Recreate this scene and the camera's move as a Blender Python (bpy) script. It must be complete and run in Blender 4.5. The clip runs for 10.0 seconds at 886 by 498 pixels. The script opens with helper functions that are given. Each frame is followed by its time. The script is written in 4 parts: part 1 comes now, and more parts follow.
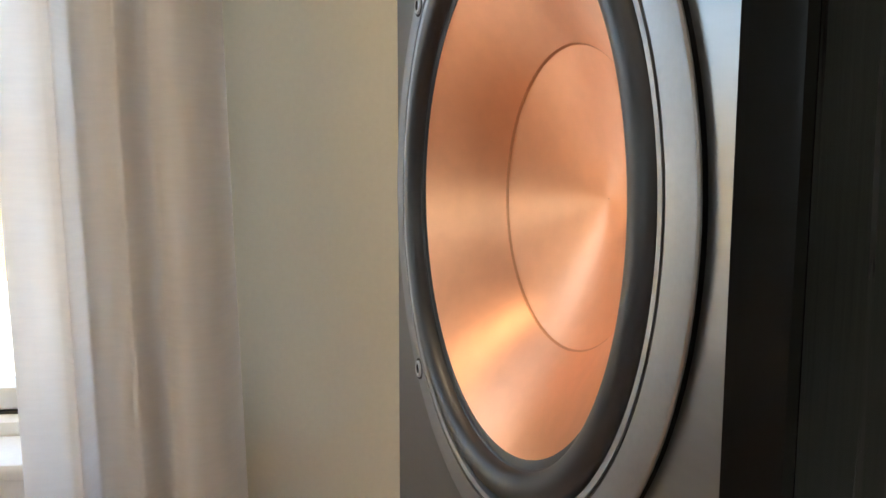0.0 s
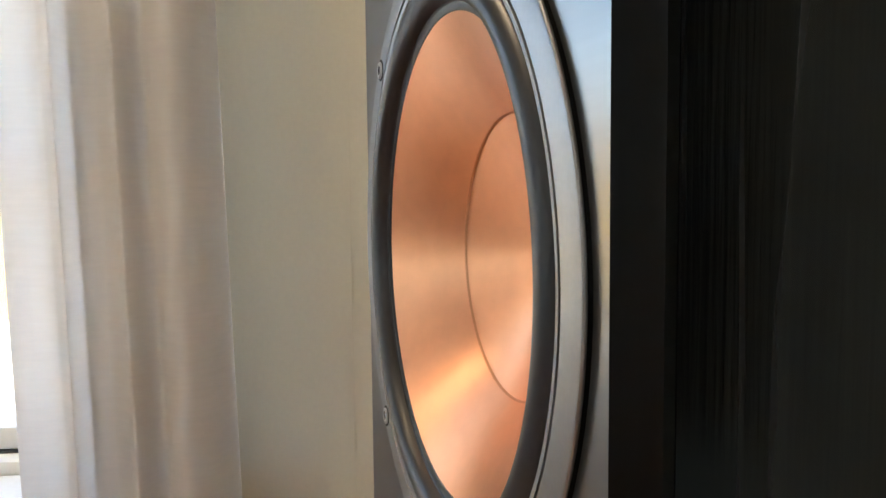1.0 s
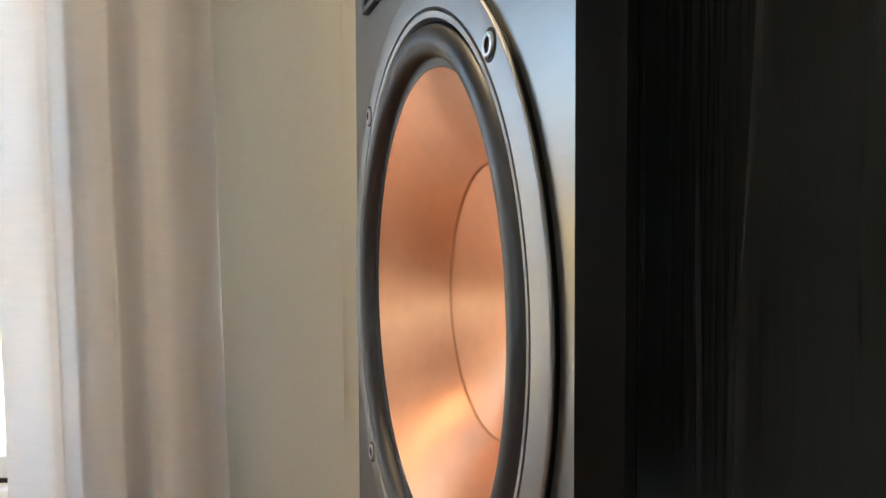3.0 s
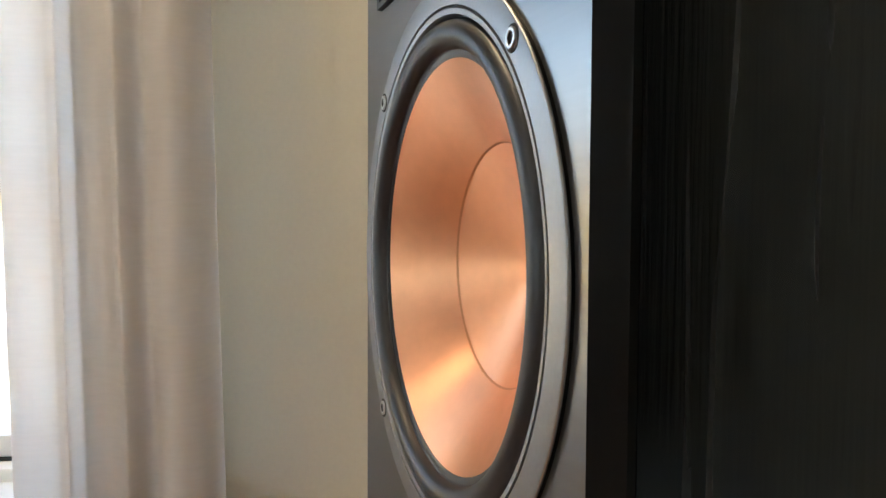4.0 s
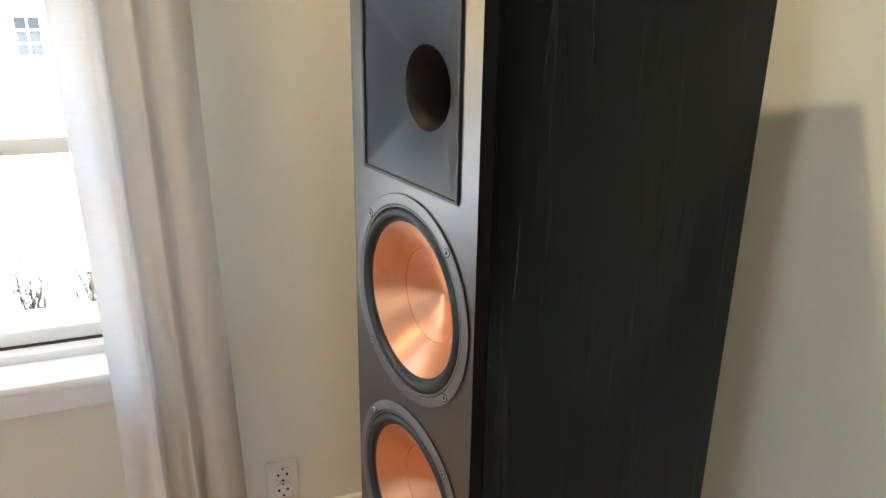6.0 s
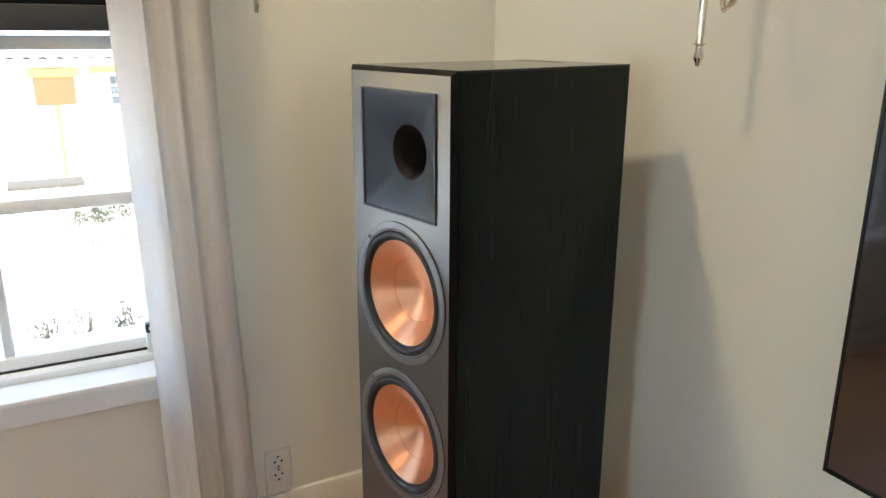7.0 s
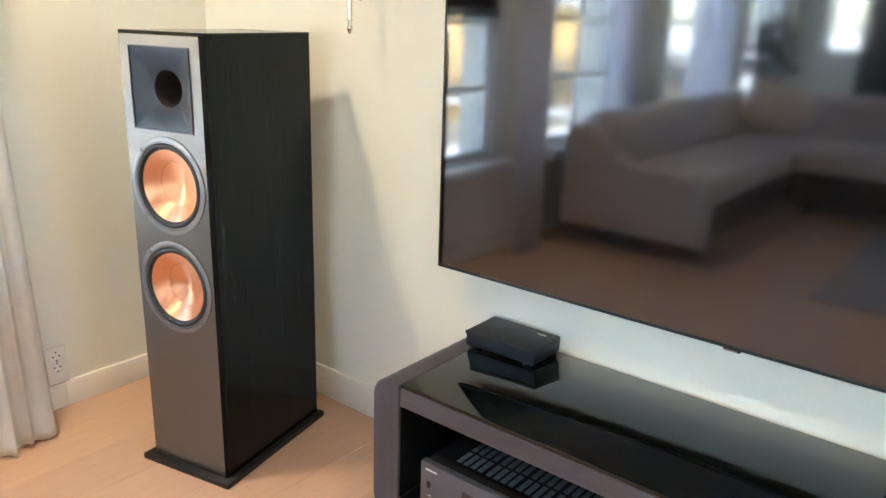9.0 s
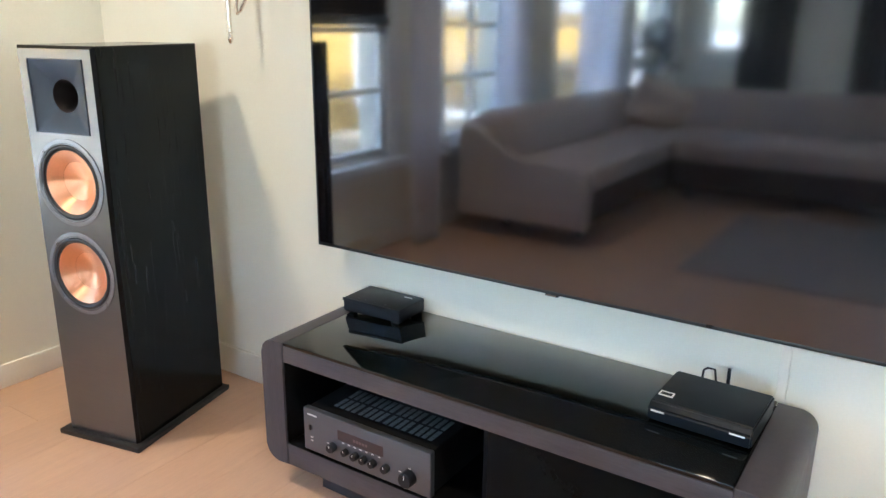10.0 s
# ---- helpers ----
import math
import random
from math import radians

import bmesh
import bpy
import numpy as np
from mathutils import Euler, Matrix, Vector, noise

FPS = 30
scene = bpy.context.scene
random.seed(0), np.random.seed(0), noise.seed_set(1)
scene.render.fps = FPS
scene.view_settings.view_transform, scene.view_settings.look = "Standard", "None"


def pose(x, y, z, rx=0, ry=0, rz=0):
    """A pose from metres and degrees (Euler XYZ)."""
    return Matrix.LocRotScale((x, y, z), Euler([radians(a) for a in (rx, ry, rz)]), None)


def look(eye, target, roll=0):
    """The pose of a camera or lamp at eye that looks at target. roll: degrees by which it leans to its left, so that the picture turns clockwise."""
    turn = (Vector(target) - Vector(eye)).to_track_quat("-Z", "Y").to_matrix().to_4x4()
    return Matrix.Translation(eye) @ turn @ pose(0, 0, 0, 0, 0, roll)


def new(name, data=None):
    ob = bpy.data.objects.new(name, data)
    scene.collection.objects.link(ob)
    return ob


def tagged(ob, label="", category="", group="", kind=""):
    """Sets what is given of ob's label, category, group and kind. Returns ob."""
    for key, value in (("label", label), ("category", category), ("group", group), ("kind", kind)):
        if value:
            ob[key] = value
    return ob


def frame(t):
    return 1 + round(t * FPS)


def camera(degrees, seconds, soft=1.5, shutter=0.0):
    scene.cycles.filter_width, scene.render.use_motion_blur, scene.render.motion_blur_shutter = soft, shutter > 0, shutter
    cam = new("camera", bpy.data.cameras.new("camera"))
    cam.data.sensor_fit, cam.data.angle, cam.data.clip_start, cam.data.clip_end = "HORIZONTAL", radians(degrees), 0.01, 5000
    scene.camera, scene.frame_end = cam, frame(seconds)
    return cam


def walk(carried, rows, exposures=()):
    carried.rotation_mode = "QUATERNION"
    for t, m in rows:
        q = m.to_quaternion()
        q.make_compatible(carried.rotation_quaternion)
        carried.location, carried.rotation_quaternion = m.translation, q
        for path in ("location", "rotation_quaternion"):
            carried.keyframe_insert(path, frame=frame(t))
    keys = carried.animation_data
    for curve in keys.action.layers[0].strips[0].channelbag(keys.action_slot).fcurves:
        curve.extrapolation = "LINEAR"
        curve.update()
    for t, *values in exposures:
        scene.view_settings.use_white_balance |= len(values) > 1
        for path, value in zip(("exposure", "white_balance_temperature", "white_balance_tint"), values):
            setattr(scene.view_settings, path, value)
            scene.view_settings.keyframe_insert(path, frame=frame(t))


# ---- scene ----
cam = camera(60.5, 10.0)
PATH = [
    (0, (0.922, -0.636, 0.865), (-1.052, -0.409, 0.635), 0.1),
    (0.5, (0.935, -0.603, 0.850), (-1.051, -0.406, 0.712), -0.2),
    (1, (0.940, -0.612, 0.878), (-1.045, -0.423, 0.724), -0.6),
    (1.5, (0.947, -0.610, 0.886), (-1.041, -0.424, 0.757), -0.6),
    (2, (0.947, -0.606, 0.888), (-1.042, -0.427, 0.779), -0.6),
    (3.5, (0.963, -0.614, 0.882), (-1.022, -0.385, 0.805), 0.1),
    (4, (0.991, -0.633, 0.875), (-0.988, -0.353, 0.782), 0.3),
    (4.5, (1.029, -0.663, 0.875), (-0.932, -0.302, 0.729), 0.7),
    (5, (1.040, -0.692, 0.953), (-0.843, -0.158, 0.543), 0.6),
    (5.3, (1.127, -0.747, 1.051), (-0.688, -0.107, 0.507), 1.2),
    (5.5, (1.200, -0.773, 1.106), (-0.580, -0.120, 0.470), 0.7),
    (5.7, (1.290, -0.802, 1.152), (-0.468, -0.120, 0.485), 1.1),
    (6.8, (1.734, -1.053, 1.298), (0.005, -0.238, 0.709), 0.0),
    (7, (1.795, -1.114, 1.298), (0.098, -0.211, 0.745), 0.3),
    (7.5, (1.986, -1.234, 1.306), (0.369, -0.177, 0.787), 0.2),
    (8, (2.1665, -1.3244, 1.2959), (0.6634, -0.1293, 0.7370), 0.07),
    (8.5, (2.2890, -1.4748, 1.2858), (0.9576, -0.1032, 0.6974), 0.52),
    (9, (2.4050, -1.6500, 1.2992), (1.2153, -0.1541, 0.7101), 1.78),
    (9.5, (2.6049, -1.7321, 1.2859), (1.3913, -0.2461, 0.7211), 1.67),
    (10, (2.7572, -1.8060, 1.3107), (1.7007, -0.2067, 0.7398), 0.54),
]
walk(cam, [(t, look(eye, target, roll)) for t, eye, target, roll in PATH],
     exposures=((0.0, 3.40, 6600, 7), (4.8, 3.40, 6600, 7), (5.6, 3.70, 6350, 6), (7.0, 3.42, 5950, 5), (7.6, 3.8, 5800, 5), (8.5, 4.0, 5650, 5), (9.0, 4.31, 6000, 5), (9.4, 4.22, 5750, 5), (10.0, 4.20, 5650, 5)))

# ---- world, sun, lamps ----
world = bpy.data.worlds.new("sky")
scene.world = world
world.use_nodes = True
wn = world.node_tree.nodes
wl = world.node_tree.links
sky = wn.new("ShaderNodeTexSky")
sky.sky_type = "NISHITA"
sky.sun_disc = False
sky.sun_elevation = radians(42)
sky.sun_rotation = radians(55)
wl.new(sky.outputs["Color"], wn["Background"].inputs["Color"])
wn["Background"].inputs["Strength"].default_value = 0.15

SUN_DIR = Vector((math.sin(radians(55)) * math.cos(radians(42)), math.cos(radians(55)) * math.cos(radians(42)), math.sin(radians(42))))
sun = new("sun", bpy.data.lights.new("sun", "SUN"))
sun.data.energy = 3.8
sun.data.angle = radians(0.5)
sun.data.color = (1.0, 0.94, 0.85)
sun.matrix_world = look(SUN_DIR * 30, (0, 0, 0))


def downlight(x, y, power):
    """A recessed ceiling spot: its warm lamp."""
    lamp = new("downlight_lamp", bpy.data.lights.new("downlight_lamp", "SPOT"))
    lamp.data.energy = power
    lamp.data.color = (1.0, 0.78, 0.52)
    lamp.data.spot_size = radians(130)
    lamp.data.spot_blend = 0.8
    lamp.data.shadow_soft_size = 0.075
    lamp.location = (x, y, 2.43)


# The last two are unseen spots, added to brighten the screen wall.
DOWNLIGHTS = ((0.45, -1.04), (0.51, -2.66), (2.60, -1.10), (4.6, -1.10))
for dx, dy in DOWNLIGHTS:
    downlight(dx, dy, {(0.45, -1.04): 6.3, (2.60, -1.10): 3.6}.get((dx, dy), 2.6))


# ---- materials ----
def material(name, color, rough=0.5, metal=0.0, var=0.12, scale=8.0, stretch=(1, 1, 1), fine=90.0, bump=0.15, depth=0.002,
             spec=0.5, coat=0.0, rvar=0.1, obj_random=0.0, coord="Object"):
    """A principled surface with variation at two scales, and fine relief."""
    m = bpy.data.materials.new(name)
    m.use_nodes = True
    n, l = m.node_tree.nodes, m.node_tree.links
    b = n["Principled BSDF"]
    b.inputs["Metallic"].default_value = metal
    b.inputs["Specular IOR Level"].default_value = spec
    b.inputs["Coat Weight"].default_value = coat
    b.inputs["Coat Roughness"].default_value = 0.08
    tc, mp = n.new("ShaderNodeTexCoord"), n.new("ShaderNodeMapping")
    mp.inputs["Scale"].default_value = stretch
    l.new(tc.outputs[coord], mp.inputs["Vector"])
    big, small = n.new("ShaderNodeTexNoise"), n.new("ShaderNodeTexNoise")
    for t, s, d in ((big, scale, 3), (small, fine, 4)):
        t.inputs["Scale"].default_value = s
        t.inputs["Detail"].default_value = d
        l.new(mp.outputs["Vector"], t.inputs["Vector"])
    add = n.new("ShaderNodeMath")
    add.operation = "ADD"
    l.new(big.outputs["Fac"], add.inputs[0])
    l.new(small.outputs["Fac"], add.inputs[1])
    src = add.outputs[0]
    if obj_random:
        oi = n.new("ShaderNodeObjectInfo")
        ma = n.new("ShaderNodeMath")
        ma.operation = "MULTIPLY_ADD"
        ma.inputs[1].default_value = obj_random
        l.new(oi.outputs["Random"], ma.inputs[0])
        l.new(src, ma.inputs[2])
        src = ma.outputs[0]
    ramp = n.new("ShaderNodeMapRange")
    ramp.inputs["From Min"].default_value = 0.6
    ramp.inputs["From Max"].default_value = 1.4 + obj_random
    ramp.inputs["To Min"].default_value = 1 - var
    ramp.inputs["To Max"].default_value = 1 + var
    l.new(src, ramp.inputs["Value"])
    mul = n.new("ShaderNodeVectorMath")
    mul.operation = "SCALE"
    mul.inputs[0].default_value = color
    l.new(ramp.outputs["Result"], mul.inputs["Scale"])
    l.new(mul.outputs["Vector"], b.inputs["Base Color"])
    rr = n.new("ShaderNodeMapRange")
    rr.inputs["From Min"].default_value = 0.3
    rr.inputs["From Max"].default_value = 0.7
    rr.inputs["To Min"].default_value = max(0.02, rough * (1 - rvar))
    rr.inputs["To Max"].default_value = min(1.0, rough * (1 + rvar))
    l.new(big.outputs["Fac"], rr.inputs["Value"])
    l.new(rr.outputs["Result"], b.inputs["Roughness"])
    if bump:
        bp = n.new("ShaderNodeBump")
        bp.inputs["Strength"].default_value = bump
        bp.inputs["Distance"].default_value = depth
        l.new(small.outputs["Fac"], bp.inputs["Height"])
        l.new(bp.outputs["Normal"], b.inputs["Normal"])
    return m


def emitter(name, color, strength):
    m = bpy.data.materials.new(name)
    m.use_nodes = True
    b = m.node_tree.nodes["Principled BSDF"]
    b.inputs["Base Color"].default_value = (*color, 1)
    b.inputs["Emission Color"].default_value = (*color, 1)
    b.inputs["Emission Strength"].default_value = strength
    return m


def glass_material(name, tint=(1, 1, 1), rough=0.0):
    m = bpy.data.materials.new(name)
    m.use_nodes = True
    n, l = m.node_tree.nodes, m.node_tree.links
    n.remove(n["Principled BSDF"])
    tr, gl, mix = n.new("ShaderNodeBsdfTransparent"), n.new("ShaderNodeBsdfGlossy"), n.new("ShaderNodeMixShader")
    tr.inputs["Color"].default_value = (*tint, 1)
    gl.inputs["Roughness"].default_value = rough
    mix.inputs["Fac"].default_value = 0.05
    l.new(tr.outputs[0], mix.inputs[1])
    l.new(gl.outputs[0], mix.inputs[2])
    l.new(mix.outputs[0], n["Material Output"].inputs["Surface"])
    return m


def copper_material(name):
    """Spun copper: fine turning lines round the axis, which draw the gloss into radial streaks."""
    m = material(name, (0.82, 0.415, 0.235), rough=0.475, metal=1.0, var=0.05, scale=14, fine=120, bump=0.0, rvar=0.08)
    n, l = m.node_tree.nodes, m.node_tree.links
    b = n["Principled BSDF"]
    b.inputs["Anisotropic"].default_value = 0.85
    b.inputs["Anisotropic Rotation"].default_value = 0.25
    tg = n.new("ShaderNodeTangent")
    tg.direction_type = "RADIAL"
    tg.axis = "Y"
    l.new(tg.outputs["Tangent"], b.inputs["Tangent"])
    return m


def ash_material(name):
    """Black ash veneer: sparse, wavy, upright growth lines over fine pores."""
    m = material(name, (0.0027, 0.0030, 0.0034), rough=0.17, var=0.12, scale=9, fine=60, bump=0.0, spec=0.25, stretch=(1, 1, 0.06), rvar=0.05)
    n, l = m.node_tree.nodes, m.node_tree.links
    b = n["Principled BSDF"]
    b.inputs["Specular Tint"].default_value = (0.72, 0.87, 1.0, 1)
    tc = n.new("ShaderNodeTexCoord")

    def noise(scale, detail, bend):
        mp, t = n.new("ShaderNodeMapping"), n.new("ShaderNodeTexNoise")
        mp.inputs["Scale"].default_value = scale
        t.inputs["Scale"].default_value = 1.0
        t.inputs["Detail"].default_value = detail
        t.inputs["Distortion"].default_value = bend
        l.new(tc.outputs["Object"], mp.inputs["Vector"])
        l.new(mp.outputs["Vector"], t.inputs["Vector"])
        return t.outputs["Fac"]

    def calc(op, a, c):
        q = n.new("ShaderNodeMath")
        q.operation = op
        for k, v in ((0, a), (1, c)):
            if isinstance(v, float):
                q.inputs[k].default_value = v
            else:
                l.new(v, q.inputs[k])
        return q.outputs[0]

    growth = calc("FRACT", calc("MULTIPLY", noise((20, 20, 0.75), 3.0, 0.45), 6.0), 0.0)
    line = calc("POWER", growth, 7.0)
    broken = calc("MULTIPLY", line, calc("MAXIMUM", calc("MULTIPLY", calc("SUBTRACT", noise((60, 60, 9.0), 2.0, 0.0), 0.42), 5.0), 0.0))
    pores = noise((420, 420, 14.0), 3.0, 0.0)
    height = calc("ADD", calc("MULTIPLY", broken, 0.9), calc("MULTIPLY", pores, 0.22))
    bp = n.new("ShaderNodeBump")
    bp.inputs["Strength"].default_value = 0.42
    bp.inputs["Distance"].default_value = 0.0009
    l.new(height, bp.inputs["Height"])
    l.new(bp.outputs["Normal"], b.inputs["Normal"])
    old = b.inputs["Base Color"].links[0].from_socket
    mix = n.new("ShaderNodeMix")
    mix.data_type = "RGBA"
    l.new(calc("MINIMUM", broken, 1.0), mix.inputs[0])
    l.new(old, mix.inputs[6])
    mix.inputs[7].default_value = (0.016, 0.017, 0.018, 1)
    l.new(mix.outputs[2], b.inputs["Base Color"])
    return m


def fabric_material(name, color, see_through, weave=900.0, var=0.08, through_color=None, open_weave=0.06):
    """Cloth with a woven relief; part of the light comes through it."""
    m = material(name, color, rough=0.95, var=var, scale=6, fine=weave, stretch=(0.12, 0.12, 1), bump=0.25, depth=0.0006, spec=0.1)
    n, l = m.node_tree.nodes, m.node_tree.links
    if see_through:
        b = n["Principled BSDF"]
        tl, mix = n.new("ShaderNodeBsdfTranslucent"), n.new("ShaderNodeMixShader")
        mix.inputs["Fac"].default_value = see_through
        tl.inputs["Color"].default_value = (*(through_color or color), 1)
        tp, mx2 = n.new("ShaderNodeBsdfTransparent"), n.new("ShaderNodeMixShader")
        mx2.inputs["Fac"].default_value = open_weave
        l.new(b.outputs[0], mix.inputs[1])
        l.new(tl.outputs[0], mix.inputs[2])
        l.new(mix.outputs[0], mx2.inputs[1])
        l.new(tp.outputs[0], mx2.inputs[2])
        l.new(mx2.outputs[0], n["Material Output"].inputs["Surface"])
    return m


M_WALL = material("cream_wall_paint", (0.785, 0.763, 0.652), rough=0.75, var=0.03, scale=1.2, fine=160, bump=0.12, depth=0.0008, coord="Object")
M_CEIL = material("white_ceiling_paint", (0.82, 0.80, 0.76), rough=0.8, var=0.03, scale=1.5, fine=140, bump=0.1)
M_TRIM = material("cream_gloss_trim", (0.80, 0.76, 0.66), rough=0.4, var=0.03, scale=3, fine=120, bump=0.05)
M_FRAME = material("white_window_paint", (0.80, 0.81, 0.80), rough=0.35, var=0.04, scale=6, fine=150, bump=0.05)
M_GASKET = material("dark_window_gasket", (0.03, 0.035, 0.04), rough=0.5, var=0.1)
M_FLOOR = material("pale_oak_laminate", (0.55, 0.345, 0.225), rough=0.42, var=0.13, scale=3.5, fine=26, stretch=(14, 1, 1), bump=0.05, depth=0.0005, obj_random=0.5)
M_GAP = material("floor_joint", (0.46, 0.30, 0.20), rough=0.7, var=0.1)
M_ASH = ash_material("black_ash_veneer")
M_ASHTOP = material("black_lacquered_top", (0.006, 0.006, 0.006), rough=0.13, spec=0.5, var=0.1, scale=9, fine=60, stretch=(1, 0.06, 1), bump=0.0)
M_SATIN = material("black_satin_edge", (0.003, 0.0033, 0.0037), rough=0.32, spec=0.13, var=0.15, scale=8, fine=200, bump=0.04, depth=0.0004)
M_PLINTH = material("black_painted_plinth", (0.014, 0.0135, 0.013), rough=0.42, spec=0.4, var=0.12)
M_BAFFLE = material("brushed_graphite_baffle", (0.172, 0.171, 0.169), rough=0.315, metal=0.87, var=0.06, scale=3, fine=300, stretch=(0.03, 1, 1), bump=0.0, rvar=0.05)
M_BEZEL = material("graphite_satin_ring", (0.26, 0.265, 0.275), rough=0.46, metal=0.9, var=0.06, scale=20, fine=500, bump=0.04, depth=0.0002)
M_RUBBER = material("black_butyl_rubber", (0.015, 0.017, 0.021), rough=0.45, var=0.12, scale=20, fine=400, bump=0.05, depth=0.0002)
M_HORN = material("soft_black_horn_rubber", (0.017, 0.024, 0.036), rough=0.46, var=0.1, scale=12, fine=500, bump=0.06, depth=0.0002, spec=0.6)
# Slight brown stands in for the reflection inside the dark throat.
M_THROAT = material("throat_reflection_brown", (0.018, 0.013, 0.012), rough=0.34, var=0.15, spec=0.5)
M_JOINT = material("darkened_copper_joint", (0.62, 0.29, 0.155), rough=0.5, metal=1.0, var=0.1)
M_COPPER = copper_material("spun_copper")
M_SCREW = material("bright_steel_screw", (0.45, 0.45, 0.46), rough=0.3, metal=0.9, var=0.1)
M_BLACKHOLE = material("black_recess", (0.006, 0.006, 0.006), rough=0.7, var=0.1)
M_GLASSPANE = glass_material("clear_window_glass")
M_SHEER = fabric_material("white_linen_curtain", (0.84, 0.81, 0.745), 0.59, weave=240.0, var=0.10, through_color=(0.90, 0.87, 0.85))
M_VOILE = fabric_material("white_voile_curtain", (0.86, 0.83, 0.82), 0.82, weave=240.0, var=0.10, through_color=(0.92, 0.91, 0.95), open_weave=0.22)
M_BLIND = fabric_material("charcoal_blind_cloth", (0.035, 0.034, 0.035), 0.0, weave=700)
M_BLINDRAIL = material("charcoal_rail", (0.03, 0.03, 0.032), rough=0.45, var=0.1)
M_NICKEL = material("polished_nickel", (0.72, 0.67, 0.58), rough=0.16, metal=1.0, var=0.06, scale=20, fine=200, bump=0.02)
M_SCREEN = material("black_glossy_screen", (0.004, 0.004, 0.005), rough=0.058, var=0.05, bump=0.0, spec=0.5, scale=3, rvar=0.05)
M_SCREEN.node_tree.nodes["Principled BSDF"].inputs["IOR"].default_value = 2.05
M_SCREEN.node_tree.nodes["Principled BSDF"].inputs["Specular Tint"].default_value = (0.94, 0.96, 1.0, 1)
M_TVFRAME = material("black_screen_frame", (0.008, 0.008, 0.008), rough=0.3, var=0.1)
M_CHROME = material("bright_metal", (0.7, 0.7, 0.7), rough=0.2, metal=1.0, var=0.05)
M_OAKDARK = material("dark_stained_oak", (0.051, 0.043, 0.046), rough=0.42, var=0.35, scale=4, fine=40, stretch=(1, 14, 14), bump=0.15, depth=0.0006, spec=0.45)
M_OAKUP = material("dark_stained_oak_upright", (0.051, 0.043, 0.046), rough=0.42, var=0.35, scale=4, fine=40, stretch=(14, 14, 1), bump=0.15, depth=0.0006, spec=0.45)
M_BLACKGLASS = material("black_glass", (0.002, 0.003, 0.003), rough=0.025, var=0.05, bump=0.0, spec=0.58, rvar=0.1)
M_SMOKED = material("smoked_glass_flap", (0.002, 0.003, 0.003), rough=0.12, var=0.1, bump=0.0, spec=0.08)
# The darkness of the console's opening is put into this near-black.
M_CAVE = material("darkened_cabinet_inside", (0.004, 0.004, 0.004), rough=0.7, spec=0.1, var=0.1)
M_BLACKPLASTIC = material("black_textured_plastic", (0.007, 0.008, 0.010), rough=0.4, spec=0.4, var=0.12, scale=20, fine=600, bump=0.12, depth=0.0002)
M_BLACKCASE = material("smooth_black_case", (0.006, 0.008, 0.011), rough=0.33, spec=0.28, var=0.1, scale=20, fine=400, bump=0.05, depth=0.0002)
M_AMPFACE = material("dark_titanium_panel", (0.125, 0.128, 0.138), rough=0.35, metal=0.7, var=0.06, fine=500, stretch=(0.05, 1, 1), scale=5, bump=0.05, depth=0.0001)
M_AMPTOP = material("black_sheet_metal", (0.005, 0.005, 0.006), rough=0.45, spec=0.25, var=0.1, fine=500, bump=0.05, depth=0.0002)
M_SLOT = material("grey_vent_light", (0.10, 0.11, 0.11), rough=0.5, var=0.1)
M_DISPLAY = emitter("amber_display", (0.030, 0.015, 0.013), 0.03)
M_DIGIT = emitter("faint_amber_digit", (0.10, 0.058, 0.052), 0.03)
M_SOCKET = material("cream_socket_plate", (0.77, 0.745, 0.66), rough=0.45, var=0.03, bump=0.02)
M_WHITEBAR = material("white_print", (0.75, 0.75, 0.75), rough=0.5, var=0.02, bump=0)
M_PLUG = material("white_socket_plastic", (0.80, 0.78, 0.72), rough=0.3, var=0.03, bump=0.02)
# Shade below the sofa seat is put into this dark brown.
M_SOFABASE = fabric_material("shaded_base_cloth", (0.075, 0.055, 0.045), 0.0, weave=350, var=0.12)
M_SOFA = fabric_material("warm_grey_upholstery", (0.55, 0.48, 0.455), 0.0, weave=350, var=0.12)
M_PILLOW = fabric_material("beige_cushion_cloth", (0.85, 0.72, 0.60), 0.0, weave=350, var=0.1)
M_RUG = material("grey_rug_pile", (0.30, 0.28, 0.275), rough=0.95, var=0.2, scale=10, fine=300, bump=0.5, depth=0.004)
M_LEAF = material("dark_green_leaf", (0.03, 0.055, 0.025), rough=0.5, var=0.3, scale=15, fine=80)
M_POT = material("grey_ceramic_pot", (0.35, 0.34, 0.33), rough=0.4, var=0.1)
M_GRAVEL = material("pale_dry_ground", (0.66, 0.64, 0.60), rough=0.95, var=0.25, scale=0.8, fine=30, bump=0.5, depth=0.02)
M_TWIG = material("dry_hedge_twig", (0.035, 0.027, 0.016), rough=0.9, var=0.35, scale=10, fine=60)
M_HEDGELEAF = material("olive_hedge_leaf", (0.075, 0.075, 0.045), rough=0.8, var=0.4, scale=8, fine=40)
M_HOUSE = material("yellow_house_paint", (0.20, 0.135, 0.012), rough=0.7, var=0.08, scale=1.5, fine=40, stretch=(1, 6, 1), bump=0.1)
M_PORCH = material("orange_stained_boards", (0.085, 0.028, 0.0008), rough=0.7, var=0.15, scale=2, fine=40, stretch=(1, 1, 8), bump=0.1)
M_HOUSEPALE = material("pale_yellow_house_paint", (0.50, 0.32, 0.08), rough=0.7, var=0.1, scale=1.5, fine=40, stretch=(1, 6, 1), bump=0.1)
M_HOUSEW = material("white_house_trim", (0.75, 0.75, 0.73), rough=0.6, var=0.05)
